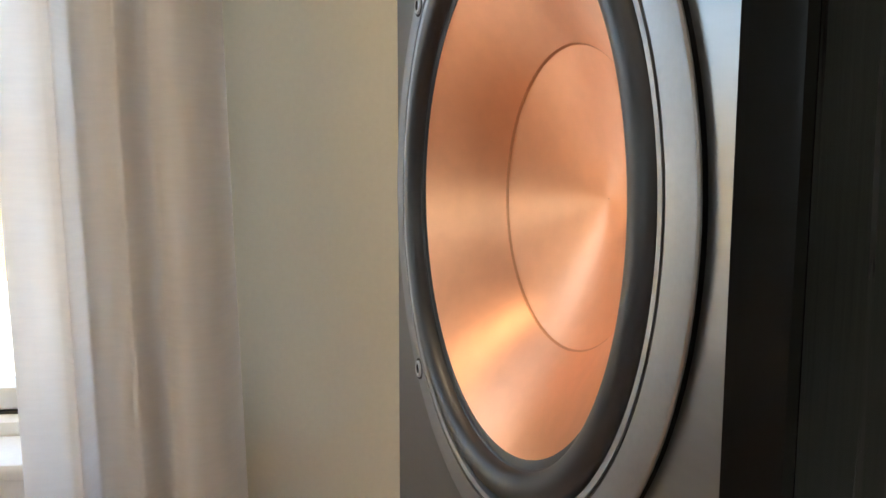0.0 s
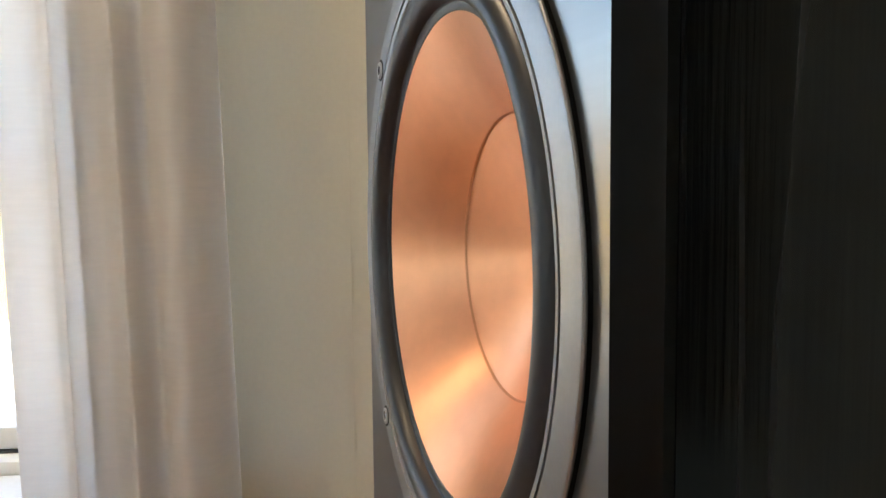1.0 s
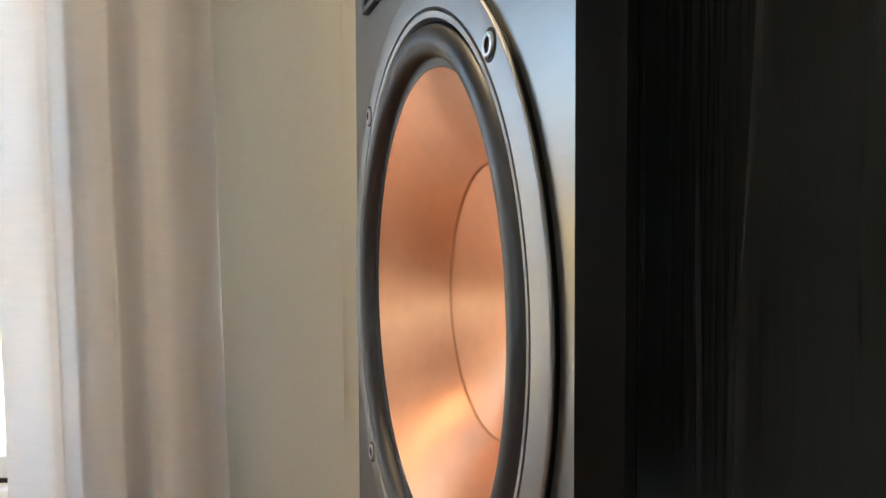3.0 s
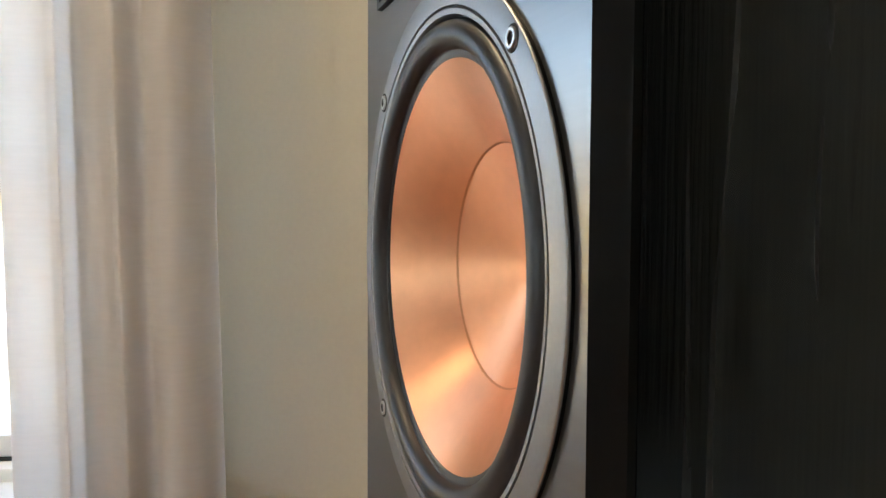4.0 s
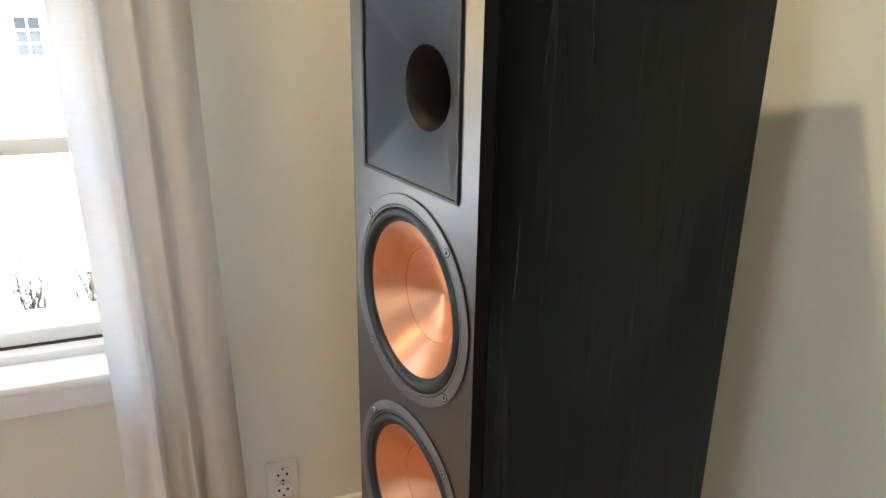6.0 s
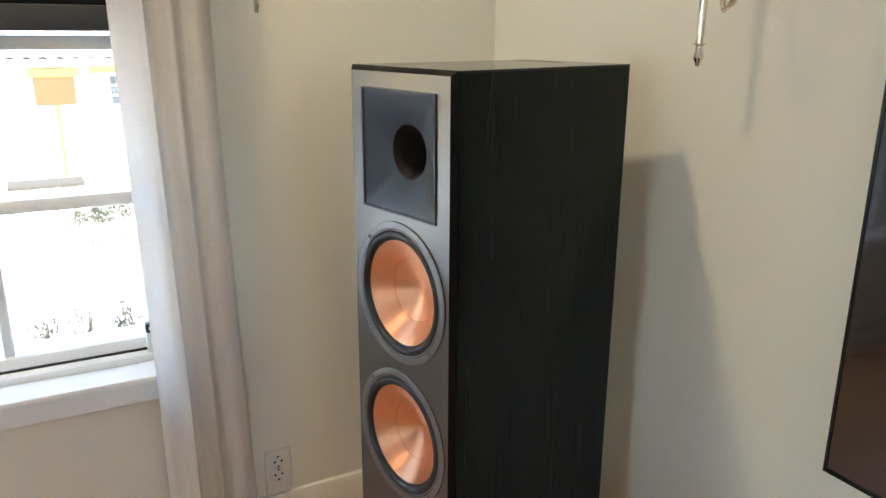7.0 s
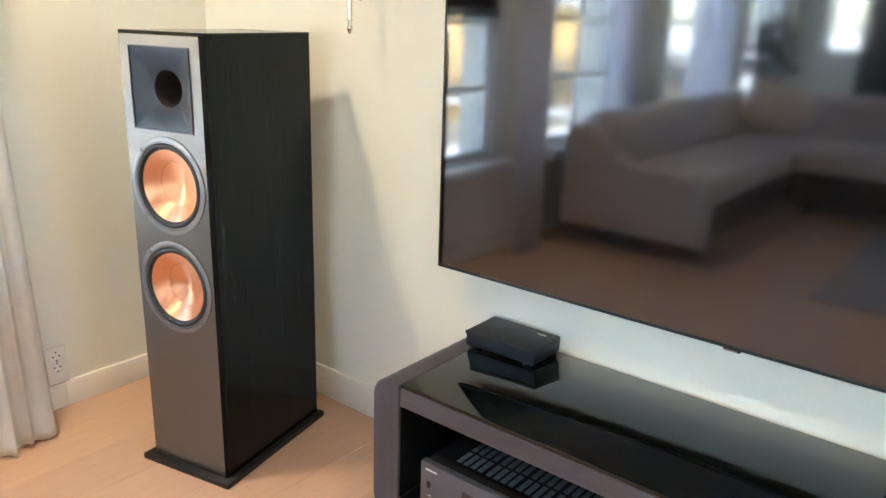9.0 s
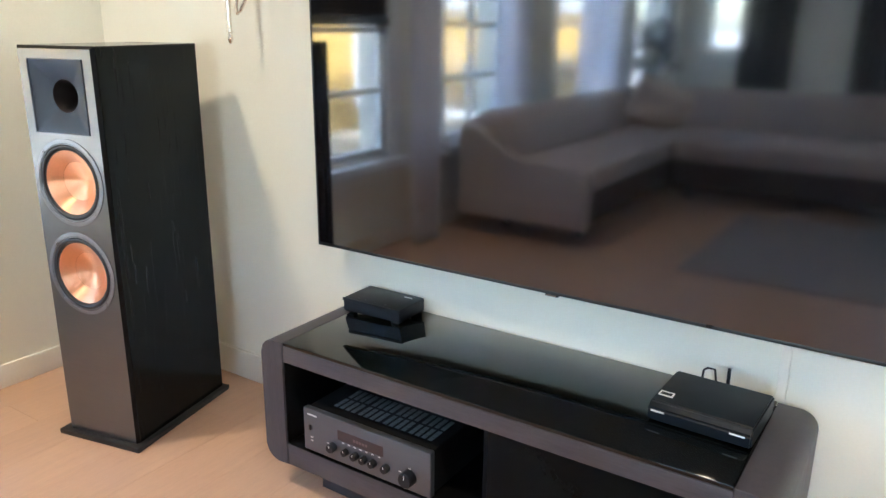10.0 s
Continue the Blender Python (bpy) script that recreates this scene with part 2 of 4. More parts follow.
M_ROOF = material("grey_roof_tile", (0.30, 0.29, 0.28), rough=0.8, var=0.2, scale=3, fine=40)
M_DARKPANE = material("dark_far_pane", (0.03, 0.035, 0.04), rough=0.1, var=0.1)
M_SAGE = material("sage_grey_metal", (0.42, 0.44, 0.38), rough=0.5, var=0.06)
M_BULB = emitter("warm_lamp_disc", (1.0, 0.52, 0.20), 7.0)
M_CABLE = material("black_cable", (0.012, 0.012, 0.012), rough=0.5, var=0.1)


# ---- mesh helpers ----
def finish(name, bm, mat, smooth=30, turn=True):
    if turn:
        bmesh.ops.recalc_face_normals(bm, faces=bm.faces)
    me = bpy.data.meshes.new(name)
    bm.to_mesh(me)
    bm.free()
    me.materials.append(mat)
    if smooth:
        me.shade_smooth()
        me.set_sharp_from_angle(angle=radians(smooth))
    return me


def part(name, bm, mat, parent, label="", smooth=30, turn=True):
    """One mesh object under a thing or under a part."""
    ob = new(name, finish(name, bm, mat, smooth, turn))
    ob.parent = parent
    if label:
        tagged(ob, label)
    return ob


def thing(name, m, label, category, group=""):
    ob = new(name)
    ob.empty_display_size = 0.1
    ob.matrix_world = m
    return tagged(ob, label, category, group)


def solid(name, bm, mat, label, category="", kind="", group="", m=None, smooth=30):
    ob = new(name, finish(name, bm, mat, smooth))
    if m is not None:
        ob.matrix_world = m
    return tagged(ob, label, category, group, kind)


def box(x0, x1, y0, y1, z0, z1, bevel=0.0, segments=2, bm=None):
    """A box, with rounded edges where a bevel is given."""
    own = bmesh.new()
    bmesh.ops.create_cube(own, size=1)
    for v in own.verts:
        v.co = ((x0 + x1) / 2 + v.co.x * (x1 - x0), (y0 + y1) / 2 + v.co.y * (y1 - y0), (z0 + z1) / 2 + v.co.z * (z1 - z0))
    if bevel:
        bmesh.ops.bevel(own, geom=own.edges[:], offset=bevel, segments=segments, profile=0.5, affect="EDGES")
    if bm is None:
        return own
    me = bpy.data.meshes.new("piece")
    own.to_mesh(me)
    own.free()
    bm.from_mesh(me)
    bpy.data.meshes.remove(me)
    return bm


def lathe(profile, segments=96, axis="Y", closed=False, bm=None):
    """A turned body: profile points (radius, along the axis)."""
    bm = bm or bmesh.new()
    rings = []
    for r, h in profile:
        ring = []
        for i in range(segments):
            a = 2 * math.pi * i / segments
            u, v = r * math.cos(a), r * math.sin(a)
            ring.append(bm.verts.new((u, h, v) if axis == "Y" else (u, v, h)))
        rings.append(ring)
    pairs = list(zip(rings, rings[1:])) + ([(rings[-1], rings[0])] if closed else [])
    for a, b in pairs:
        for i in range(segments):
            j = (i + 1) % segments
            bm.faces.new((a[i], a[j], b[j], b[i]))
    if not closed:
        for ring in (rings[0], rings[-1]):
            if (ring[0].co - ring[segments // 2].co).length < 1e-4:
                bmesh.ops.remove_doubles(bm, verts=ring, dist=1e-3)
    return bm


def tube(points, radius, segments=8, bm=None):
    """A round bar along points."""
    bm = bm or bmesh.new()
    pts = [Vector(p) for p in points]
    rings = []
    for i, p in enumerate(pts):
        d = (pts[min(i + 1, len(pts) - 1)] - pts[max(i - 1, 0)]).normalized()
        u = d.orthogonal().normalized() if not rings else (u - d * u.dot(d)).normalized()
        w = d.cross(u)
        rings.append([bm.verts.new(p + radius * (math.cos(2 * math.pi * k / segments) * u + math.sin(2 * math.pi * k / segments) * w)) for k in range(segments)])
    for a, b in zip(rings, rings[1:]):
        for k in range(segments):
            bm.faces.new((a[k], a[(k + 1) % segments], b[(k + 1) % segments], b[k]))
    bm.faces.new(rings[0])
    bm.faces.new(rings[-1])
    return bm


def sheet(fn, nu, nv):
    """A surface from fn(u, v), 0 to 1 both ways."""
    bm = bmesh.new()
    g = [[bm.verts.new(fn(i / nu, j / nv)) for j in range(nv + 1)] for i in range(nu + 1)]
    for i in range(nu):
        for j in range(nv):
            bm.faces.new((g[i][j], g[i + 1][j], g[i + 1][j + 1], g[i][j + 1]))
    return bm


def wall_x(x0, x1, y0, y1, z0, z1, holes):
    """An upright wall between x0 and x1, running along y, with holes (ya, yb, za, zb) through it."""
    bm = bmesh.new()
    ys = sorted({y0, y1, *[h[0] for h in holes], *[h[1] for h in holes]})
    for a, b in zip(ys, ys[1:]):
        cut = sorted((h[2], h[3]) for h in holes if h[0] <= a + 1e-6 and h[1] >= b - 1e-6)
        z = z0
        for za, zb in cut:
            box(x0, x1, a, b, z, za, bm=bm)
            z = zb
        box(x0, x1, a, b, z, z1, bm=bm)
    bmesh.ops.remove_doubles(bm, verts=bm.verts, dist=1e-5)
    inner = [f for f in bm.faces if any(g is not f and (g.calc_center_median() - f.calc_center_median()).length < 1e-5 for g in f.verts[0].link_faces)]
    if inner:
        bmesh.ops.delete(bm, geom=inner, context="FACES_ONLY")
    return bm

# ---- the room ----
ROOM_X, ROOM_Y, ROOM_Z = 6.2, -7.35, 2.45
WIN = ((-1.97, -0.85), (-3.36, -2.46), (-5.45, -4.12), (-7.05, -5.92))  # openings in the window wall, along y
WIN_Z = (0.539, 2.12)

solid("floor_base", box(-0.04, ROOM_X, ROOM_Y, 0.02, -0.10, -0.009), M_GAP, "dark joint bed under the laminate floor", kind="structure")
XW, XR, YP = -0.006, -0.008, -0.636  # the window wall's face, and where it steps back into the corner
solid("wall_window", wall_x(-0.26, XW, ROOM_Y, YP, -0.1, ROOM_Z, [(a, b, *WIN_Z) for a, b in WIN]), M_WALL,
      "cream painted wall with tall windows", kind="structure", smooth=0)
solid("wall_corner", box(-0.26, XR, YP, 0.26, -0.1, ROOM_Z), M_WALL, "cream painted wall, set back in the corner", kind="structure", smooth=0)
solid("wall_tv", box(XR, ROOM_X, 0, 0.2, -0.1, ROOM_Z), M_WALL, "plain cream painted wall behind the screen", kind="structure", smooth=0)
BACK_HOLE = (0.36, 0.68, 1.08, 1.95)
# Unseen opening, added so that daylight reaches the screen wall.
BACK_FILL = (2.45, 4.85, 0.06, 2.15)
bmw = wall_x(ROOM_Y - 0.2, ROOM_Y, 0, ROOM_X, -0.1, ROOM_Z, [BACK_HOLE, BACK_FILL])
for v in bmw.verts:
    v.co = (v.co.y, v.co.x, v.co.z)
solid("wall_back", bmw, M_WALL, "cream painted back wall with a narrow window and an added opening", kind="structure", smooth=0)
RIGHT_HOLE = (-1.60, -0.60, 1.20, 2.10)
solid("wall_right", wall_x(ROOM_X, ROOM_X + 0.2, ROOM_Y - 0.2, 0.2, -0.1, ROOM_Z, [RIGHT_HOLE]), M_WALL,
      "cream painted side wall with a broad window", kind="structure", smooth=0)
solid("ceiling", box(-0.26, ROOM_X + 0.2, ROOM_Y - 0.2, 0.26, ROOM_Z, ROOM_Z + 0.2), M_CEIL, "plain white painted ceiling", kind="structure", smooth=0)


def skirting(name, pts, height=0.089):
    """A baseboard with a rounded upper edge, along a wall."""
    (xa, ya), (xb, yb) = pts
    b = box(min(xa, xb), max(xa, xb), min(ya, yb), max(ya, yb), 0, height, bevel=0.003)
    solid(name, b, M_TRIM, "cream painted wooden baseboard along the wall", kind="structure")


skirting("baseboard_1", ((XR, YP), (XR + 0.014, -0.014)))
skirting("baseboard_4", ((XW, ROOM_Y), (XW + 0.014, YP)))
skirting("baseboard_2", ((XR, -0.014), (ROOM_X, 0.0)), 0.112)
skirting("baseboard_3", ((XW + 0.014, ROOM_Y), (1.0, ROOM_Y + 0.014)))


def window(name, ya, yb, za, zb, xm, mullions, bars, sill=True):
    """A painted wooden window in the window wall: frame, sash with glazing bars, gasket, panes and sill."""
    w = tagged(new(name), "white painted wooden window with glazing bars", kind="structure")
    bm = bmesh.new()
    for a in ((xm - 0.05, xm + 0.05, ya, ya + 0.045, za, zb), (xm - 0.05, xm + 0.05, yb - 0.045, yb, za, zb),
              (xm - 0.05, xm + 0.05, ya + 0.045, yb - 0.045, zb - 0.045, zb), (xm - 0.05, xm + 0.05, ya + 0.045, yb - 0.045, za, za + 0.022)):
        box(*a, bevel=0.004, bm=bm)
    part("window_frame", bm, M_FRAME, w)
    bm = bmesh.new()
    y0, y1, z0, z1 = ya + 0.047, yb - 0.047, za + 0.0255, zb - 0.047
    s = 0.042
    for a in ((y0, y0 + s, z0, z1), (y1 - s, y1, z0, z1), (y0 + s, y1 - s, z1 - s, z1), (y0 + s, y1 - s, z0, z0 + 0.03)):
        box(xm - 0.035, xm + 0.02, *a, bevel=0.006, bm=bm)
    for y in mullions:
        box(xm - 0.028, xm + 0.012, y - 0.011, y + 0.011, z0 + 0.03, z1 - s, bevel=0.004, bm=bm)
    for z in bars:
        box(xm - 0.027, xm + 0.011, y0 + s, y1 - s, z - 0.015, z + 0.015, bevel=0.004, bm=bm)
    part("sash", bm, M_FRAME, w)
    part("gasket", box(xm - 0.03, xm + 0.021, y0, y1, za + 0.022, za + 0.0255), M_GASKET, w, "dark rubber gasket")
    pane = part("pane", box(xm - 0.012, xm - 0.006, y0 + 0.02, y1 - 0.02, z0 + 0.015, z1 - 0.02), M_GLASSPANE, w, smooth=0)
    pane.visible_shadow = False
    if sill:
        part("window_sill", box(xm + 0.05, 0.104, ya - 0.05, yb + 0.02, za - 0.012, za + 0.006, bevel=0.004), M_FRAME, w)
        part("apron", box(XW, 0.098, ya - 0.05, yb + 0.02, za - 0.056, za - 0.012, bevel=0.003), M_FRAME, w)
        bm = bmesh.new()
        box(XW, XW + 0.016, ya - 0.06, ya, za + 0.006, zb + 0.07, bevel=0.003, bm=bm)
        box(XW, XW + 0.016, yb, yb + 0.02, za + 0.006, zb + 0.07, bevel=0.003, bm=bm)
        box(XW, XW + 0.016, ya, yb, zb, zb + 0.07, bevel=0.003, bm=bm)
        part("casing", bm, M_FRAME, w)
    return w


window("window_1", *WIN[0], *WIN_Z, -0.04, (-1.232,), (0.930, 1.270, 1.66))
window("window_2", *WIN[1], *WIN_Z, -0.04, (-2.91,), (0.96, 1.30, 1.70))
window("window_3", *WIN[2], *WIN_Z, -0.04, (-4.78,), (0.96, 1.30, 1.70))
window("window_6", *WIN[3], *WIN_Z, -0.04, (-6.48,), (0.96, 1.30, 1.70))


def turned_window(name, label, a, b, za, zb, m, bars, posts):
    """A plain glazed opening in another wall."""
    w = tagged(new(name), label, kind="structure")
    w.matrix_world = m
    bm = bmesh.new()
    for q in ((a, a + 0.06, za, zb), (b - 0.06, b, za, zb), (a + 0.06, b - 0.06, zb - 0.06, zb), (a + 0.06, b - 0.06, za, za + 0.06)):
        box(0.06, 0.14, *q, bevel=0.004, bm=bm)
    for y in posts:
        box(0.08, 0.12, y - 0.02, y + 0.02, za + 0.06, zb - 0.06, bevel=0.004, bm=bm)
    for z in bars:
        box(0.082, 0.118, a + 0.06, b - 0.06, z - 0.012, z + 0.012, bevel=0.004, bm=bm)
    part("window_frame", bm, M_FRAME, w)
    pane = part("pane", box(0.096, 0.102, a + 0.05, b - 0.05, za + 0.05, zb - 0.05), M_GLASSPANE, w, smooth=0)
    pane.visible_shadow = False


turned_window("window_5", "broad white framed window in the side wall", *RIGHT_HOLE, pose(ROOM_X, 0, 0), (), (-1.10,))
# Glazing for the added daylight opening in the back wall.
turned_window("fill_window", "broad unseen glazed opening, added to light the screen wall", *[-v for v in BACK_FILL[1::-1]], *BACK_FILL[2:], pose(0, ROOM_Y, 0, 0, 0, -90), (), (-3.65,))
turned_window("window_4", "narrow white framed window in the back wall", *[-v for v in BACK_HOLE[1::-1]], *BACK_HOLE[2:], pose(0, ROOM_Y, 0, 0, 0, -90), (), ())

# Spot bodies, also for the two added fill lamps to the right.
for dx, dy in DOWNLIGHTS:
    d = thing("ceiling_spot", pose(dx, dy, ROOM_Z), "small round recessed ceiling spot, lit warm; the right-hand pair is added", "ceiling spot", "ceiling spots")
    part("trim_ring", lathe([(0.030, -0.001), (0.030, -0.006), (0.044, -0.006), (0.046, -0.001)], 32, "Z", closed=True), M_CHROME, d)
    part("lamp_disc", lathe([(0.0, -0.0015), (0.0295, -0.0015), (0.0295, -0.0005), (0.0, -0.0005)], 24, "Z"), M_BULB, d, "glowing warm lens")


# ---- pleated blind ----
def blind(ya, yb, ztop, zbot, x):
    b = thing("pleated_blind", pose(x, 0, zbot), "charcoal pleated blind, half lowered in the window", "blind")
    part("bottom_rail", box(-0.022, 0.022, ya, yb, 0, 0.052, bevel=0.004), M_BLINDRAIL, b)
    n = int((ztop - zbot - 0.09) / 0.011)
    bm = bmesh.new()
    rows = []
    for i in range(n + 1):
        dx = 0.012 if i % 2 else -0.002
        z = 0.052 + (ztop - zbot - 0.09) * i / n
        rows.append((bm.verts.new((dx, ya + 0.004, z)), bm.verts.new((dx, yb - 0.004, z)), bm.verts.new((dx - 0.012, ya + 0.004, z)), bm.verts.new((dx - 0.012, yb - 0.004, z))))
    for p, q in zip(rows, rows[1:]):
        bm.faces.new((p[0], p[1], q[1], q[0]))
        bm.faces.new((p[2], p[3], q[3], q[2]))
        bm.faces.new((p[0], p[2], q[2], q[0]))
        bm.faces.new((p[1], p[3], q[3], q[1]))
    part("pleated_cloth", bm, M_BLIND, b, smooth=0)
    part("head_rail", box(-0.022, 0.022, ya, yb, ztop - zbot - 0.038, ztop - zbot, bevel=0.003), M_BLINDRAIL, b)


blind(WIN[0][0] + 0.05, WIN[0][1] - 0.05, WIN_Z[1] - 0.05, 1.293, 0.0)


# ---- curtains ----
def curtain(ya, yb, folds, seed, xc=0.165, amp=0.030, flare=0.6, lean=0.0):
    """A floor-length curtain hanging in soft, uneven folds."""
    rnd = random.Random(seed)
    ph = [rnd.uniform(-0.7, 0.7) for _ in range(folds * 2 + 2)]
    am = [rnd.uniform(0.6, 1.25) for _ in range(folds * 2 + 2)]
    top, low = 2.34, 0.012

    def at(u, v):
        z = low + (top - low) * v
        k = u * folds
        i = int(min(k * 2, folds * 2))
        f = k * 2 - i
        a = am[i] * (1 - f) + am[i + 1] * f
        w = 1 + 0.22 * flare * (1 - v)
        y = ya + (yb - ya) * u
        mid = (ya + yb) / 2
        y = mid + (y - mid) * w + 0.012 * math.sin(2 * k * math.pi + 1.9 + seed) + lean * (1 - v)
        x = xc + amp * a * math.sin(2 * math.pi * k + 0.35 * math.sin(3 * v + seed)) + 0.005 * math.sin(11 * u + 3 * v + seed) 
        return (max(x, 0.085), y, z + 0.006 * math.sin(9 * k))

    c = solid("curtain", sheet(at, folds * 22, 46), M_VOILE, "floor-length white voile curtain hanging in folds beside a window", "curtain", group="window curtains")
    mod = c.modifiers.new("cloth", "SOLIDIFY")
    mod.thickness = 0.0015
    return c


NEAR_FOLDS = ((0.0, 0.024), (0.12, 0.028), (0.24, 0.033), (0.298, 0.040), (0.320, 0.039), (0.340, 0.014), (0.42, 0.010), (0.51, 0.022), (0.555, 0.035), (0.580, 0.030),
              (0.625, 0.010), (0.665, 0.004), (0.71, 0.014), (0.78, 0.028), (0.84, 0.029), (0.92, 0.014), (0.97, -0.008), (1.0, -0.030))


def near_curtain(xc):
    """The curtain drawn together beside the speaker: one broad panel before the glass, then narrower folds; it spreads a little to the floor."""
    pts = [(-0.05, 0.018), *NEAR_FOLDS, (1.04, -0.06)]

    def wave(u):
        i = max(k for k in range(1, len(pts) - 2) if pts[k][0] <= u + 1e-9)
        (u0, x0), (u1, x1) = pts[i], pts[i + 1]
        m0 = (x1 - pts[i - 1][1]) / (u1 - pts[i - 1][0]) * (u1 - u0)
        m1 = (pts[i + 2][1] - x0) / (pts[i + 2][0] - u0) * (u1 - u0)
        t = (u - u0) / (u1 - u0)
        return x0 * (2 * t ** 3 - 3 * t * t + 1) + m0 * (t ** 3 - 2 * t * t + t) + x1 * (3 * t * t - 2 * t ** 3) + m1 * (t ** 3 - t * t)

    def at(u, v):
        z = 0.012 + 2.33 * v + 0.004 * math.sin(14 * u) * (1 - v)
        fall = max(0.0, 1.3 - z)
        left, right = -0.972 + 0.018 * min(fall, 0.75) / 0.75, -0.770 + 0.032 * (fall / 1.3) ** 1.4
        s = min(max(u + 0.012 * math.sin(2.3 * v + 5 * u) * math.sin(math.pi * u), 0.0), 1.0)
        deep = 0.95 + 0.14 * math.sin(1.7 * v + 5 * u) + 0.35 * (1 - v) ** 3
        hem = 0.010 * (1 - v) ** 4 * math.sin(2 * math.pi * 3.2 * u + 0.8)
        x = xc + deep * wave(s) + 0.0030 * math.sin(4 * v + 9 * u) + 0.0007 * math.sin(13 * v + 31 * u) + hem
        return (x, left + (right - left) * u, z)

    def gathered(u, v):
        x, y, z = at(0.315 + 0.655 * u, v)
        return (x - 0.024 - 0.006 * math.sin(11 * u + 2 * v), y, z + 0.004)

    cloth = sheet(at, 190, 64)
    behind = bpy.data.meshes.new("gathered")
    inner = sheet(gathered, 60, 24)
    inner.to_mesh(behind)
    inner.free()
    cloth.from_mesh(behind)
    bpy.data.meshes.remove(behind)
    c = solid("curtain", cloth, M_SHEER, "floor-length off-white linen curtain drawn together in soft folds beside the speaker", "curtain", group="window curtains", smooth=60)
    c.modifiers.new("cloth", "SOLIDIFY").thickness = 0.0015


near_curtain(0.152)
curtain(-2.20, -1.95, 4, 5, flare=0.1)
curtain(-3.52, -3.02, 6, 8, xc=0.104, amp=0.017, flare=0.1)
curtain(-5.30, -4.40, 8, 11, xc=0.104, amp=0.017, flare=0.1)


hook = thing("curtain_hook", pose(XW + 0.001, -0.640, 1.335), "small pale grey-green curtain hook at the wall's edge", "curtain hook")
part("plate", box(0.0, 0.004, -0.006, 0.003, 0.0, 0.05, bevel=0.0015), M_SAGE, hook)
part("peg", tube([(0.004, -0.002, 0.012), (0.014, -0.002, 0.010), (0.020, -0.002, 0.018)], 0.0022, 8), M_SAGE, hook)


# ---- tower speaker ----
SPK = pose(0.6375, -0.5850, 0, 0, 0, 11.8)
W, D, H, C = 0.144, 0.440, 1.24, 0.0085
HX, HZ0, HZ1 = 0.1030, 0.9935, 1.2045
UZ, LZ = 0.8501, 0.5702


def baffle_plate():
    """The flat front: a frame round the horn's square, and two cells with round openings."""
    bm = bmesh.new()
    w, r = W - C, 0.1245

    def quad(x0, x1, z0, z1):
        bm.faces.new([bm.verts.new((px, 0, pz)) for px, pz in ((x0, z0), (x1, z0), (x1, z1), (x0, z1))])

    for zc in (UZ, LZ):
        outer = []
        for side in range(4):
            for k in range(24):
                t = -1 + 2 * k / 24
                outer.append(((t, -1), (1, t), (-t, 1), (-1, -t))[side])
        ring = []
        for ox, oz in outer:
            q = r / math.hypot(ox, oz)
            ring.append((bm.verts.new((ox * w, 0, zc + oz * w)), bm.verts.new((ox * q, 0, zc + oz * q))))
        for i in range(len(ring)):
            p, q = ring[i], ring[(i + 1) % len(ring)]
            bm.faces.new((p[0], q[0], q[1], p[1]))
    quad(-w, w, 0.018, LZ - w)
    quad(-w, w, LZ + w, UZ - w)
    quad(-w, w, UZ + w, HZ0)
    quad(-w, -HX, HZ0, HZ1)
    quad(HX, w, HZ0, HZ1)
    quad(-w, w, HZ1, H - C)
    for f in bm.faces:
        f.normal_update()
        if f.normal.y > 0:
            f.normal_flip()
    return bm


def horn_body():
    """A square mouth that flares out of a round throat."""
    bm = bmesh.new()
    n, steps = 96, 14
    zc, zh, xh = (HZ0 + HZ1) / 2, (HZ1 - HZ0) / 2 - 0.004, HX - 0.004
    rings = []
    for s in range(steps + 1):
        f = s / steps
        ring = []
        for i in range(n):
            a = 2 * math.pi * i / n
            ca, sa = math.cos(a), math.sin(a)
            q = 1 / max(abs(ca), abs(sa))
            sq = Vector((xh * q * ca, zh * q * sa))
            ro = Vector((0.0475 * ca, 0.0475 * sa))
            k = f
            p = sq.lerp(ro, k)
            ring.append(bm.verts.new((p.x, 0.0002 + 0.0240 * (f ** 1.25), zc + p.y)))
        rings.append(ring)
    for a, b in zip(rings, rings[1:]):
        for i in range(n):
            bm.faces.new((a[i], a[(i + 1) % n], b[(i + 1) % n], b[i]))
    lip = []
    for dx, y in ((0.004, -0.0030), (0.0005, -0.0026)):
        ring = []
        for i in range(n):
            a = 2 * math.pi * i / n
            q = 1 / max(abs(math.cos(a)), abs(math.sin(a)))
            ring.append(bm.verts.new(((xh + dx - 0.0005) * q * math.cos(a), y, zc + (zh + dx - 0.0005) * q * math.sin(a))))
        lip.append(ring)
    back = []
    for i in range(n):
        a = 2 * math.pi * i / n
        q = 1 / max(abs(math.cos(a)), abs(math.sin(a)))
        back.append(bm.verts.new(((xh + 0.0035) * q * math.cos(a), 0.012, zc + (zh + 0.0035) * q * math.sin(a))))
    for a, b in ((back, lip[0]), (lip[0], lip[1]), (lip[1], rings[0])):
        for i in range(n):
            bm.faces.new((a[i], a[(i + 1) % n], b[(i + 1) % n], b[i]))
    return bm


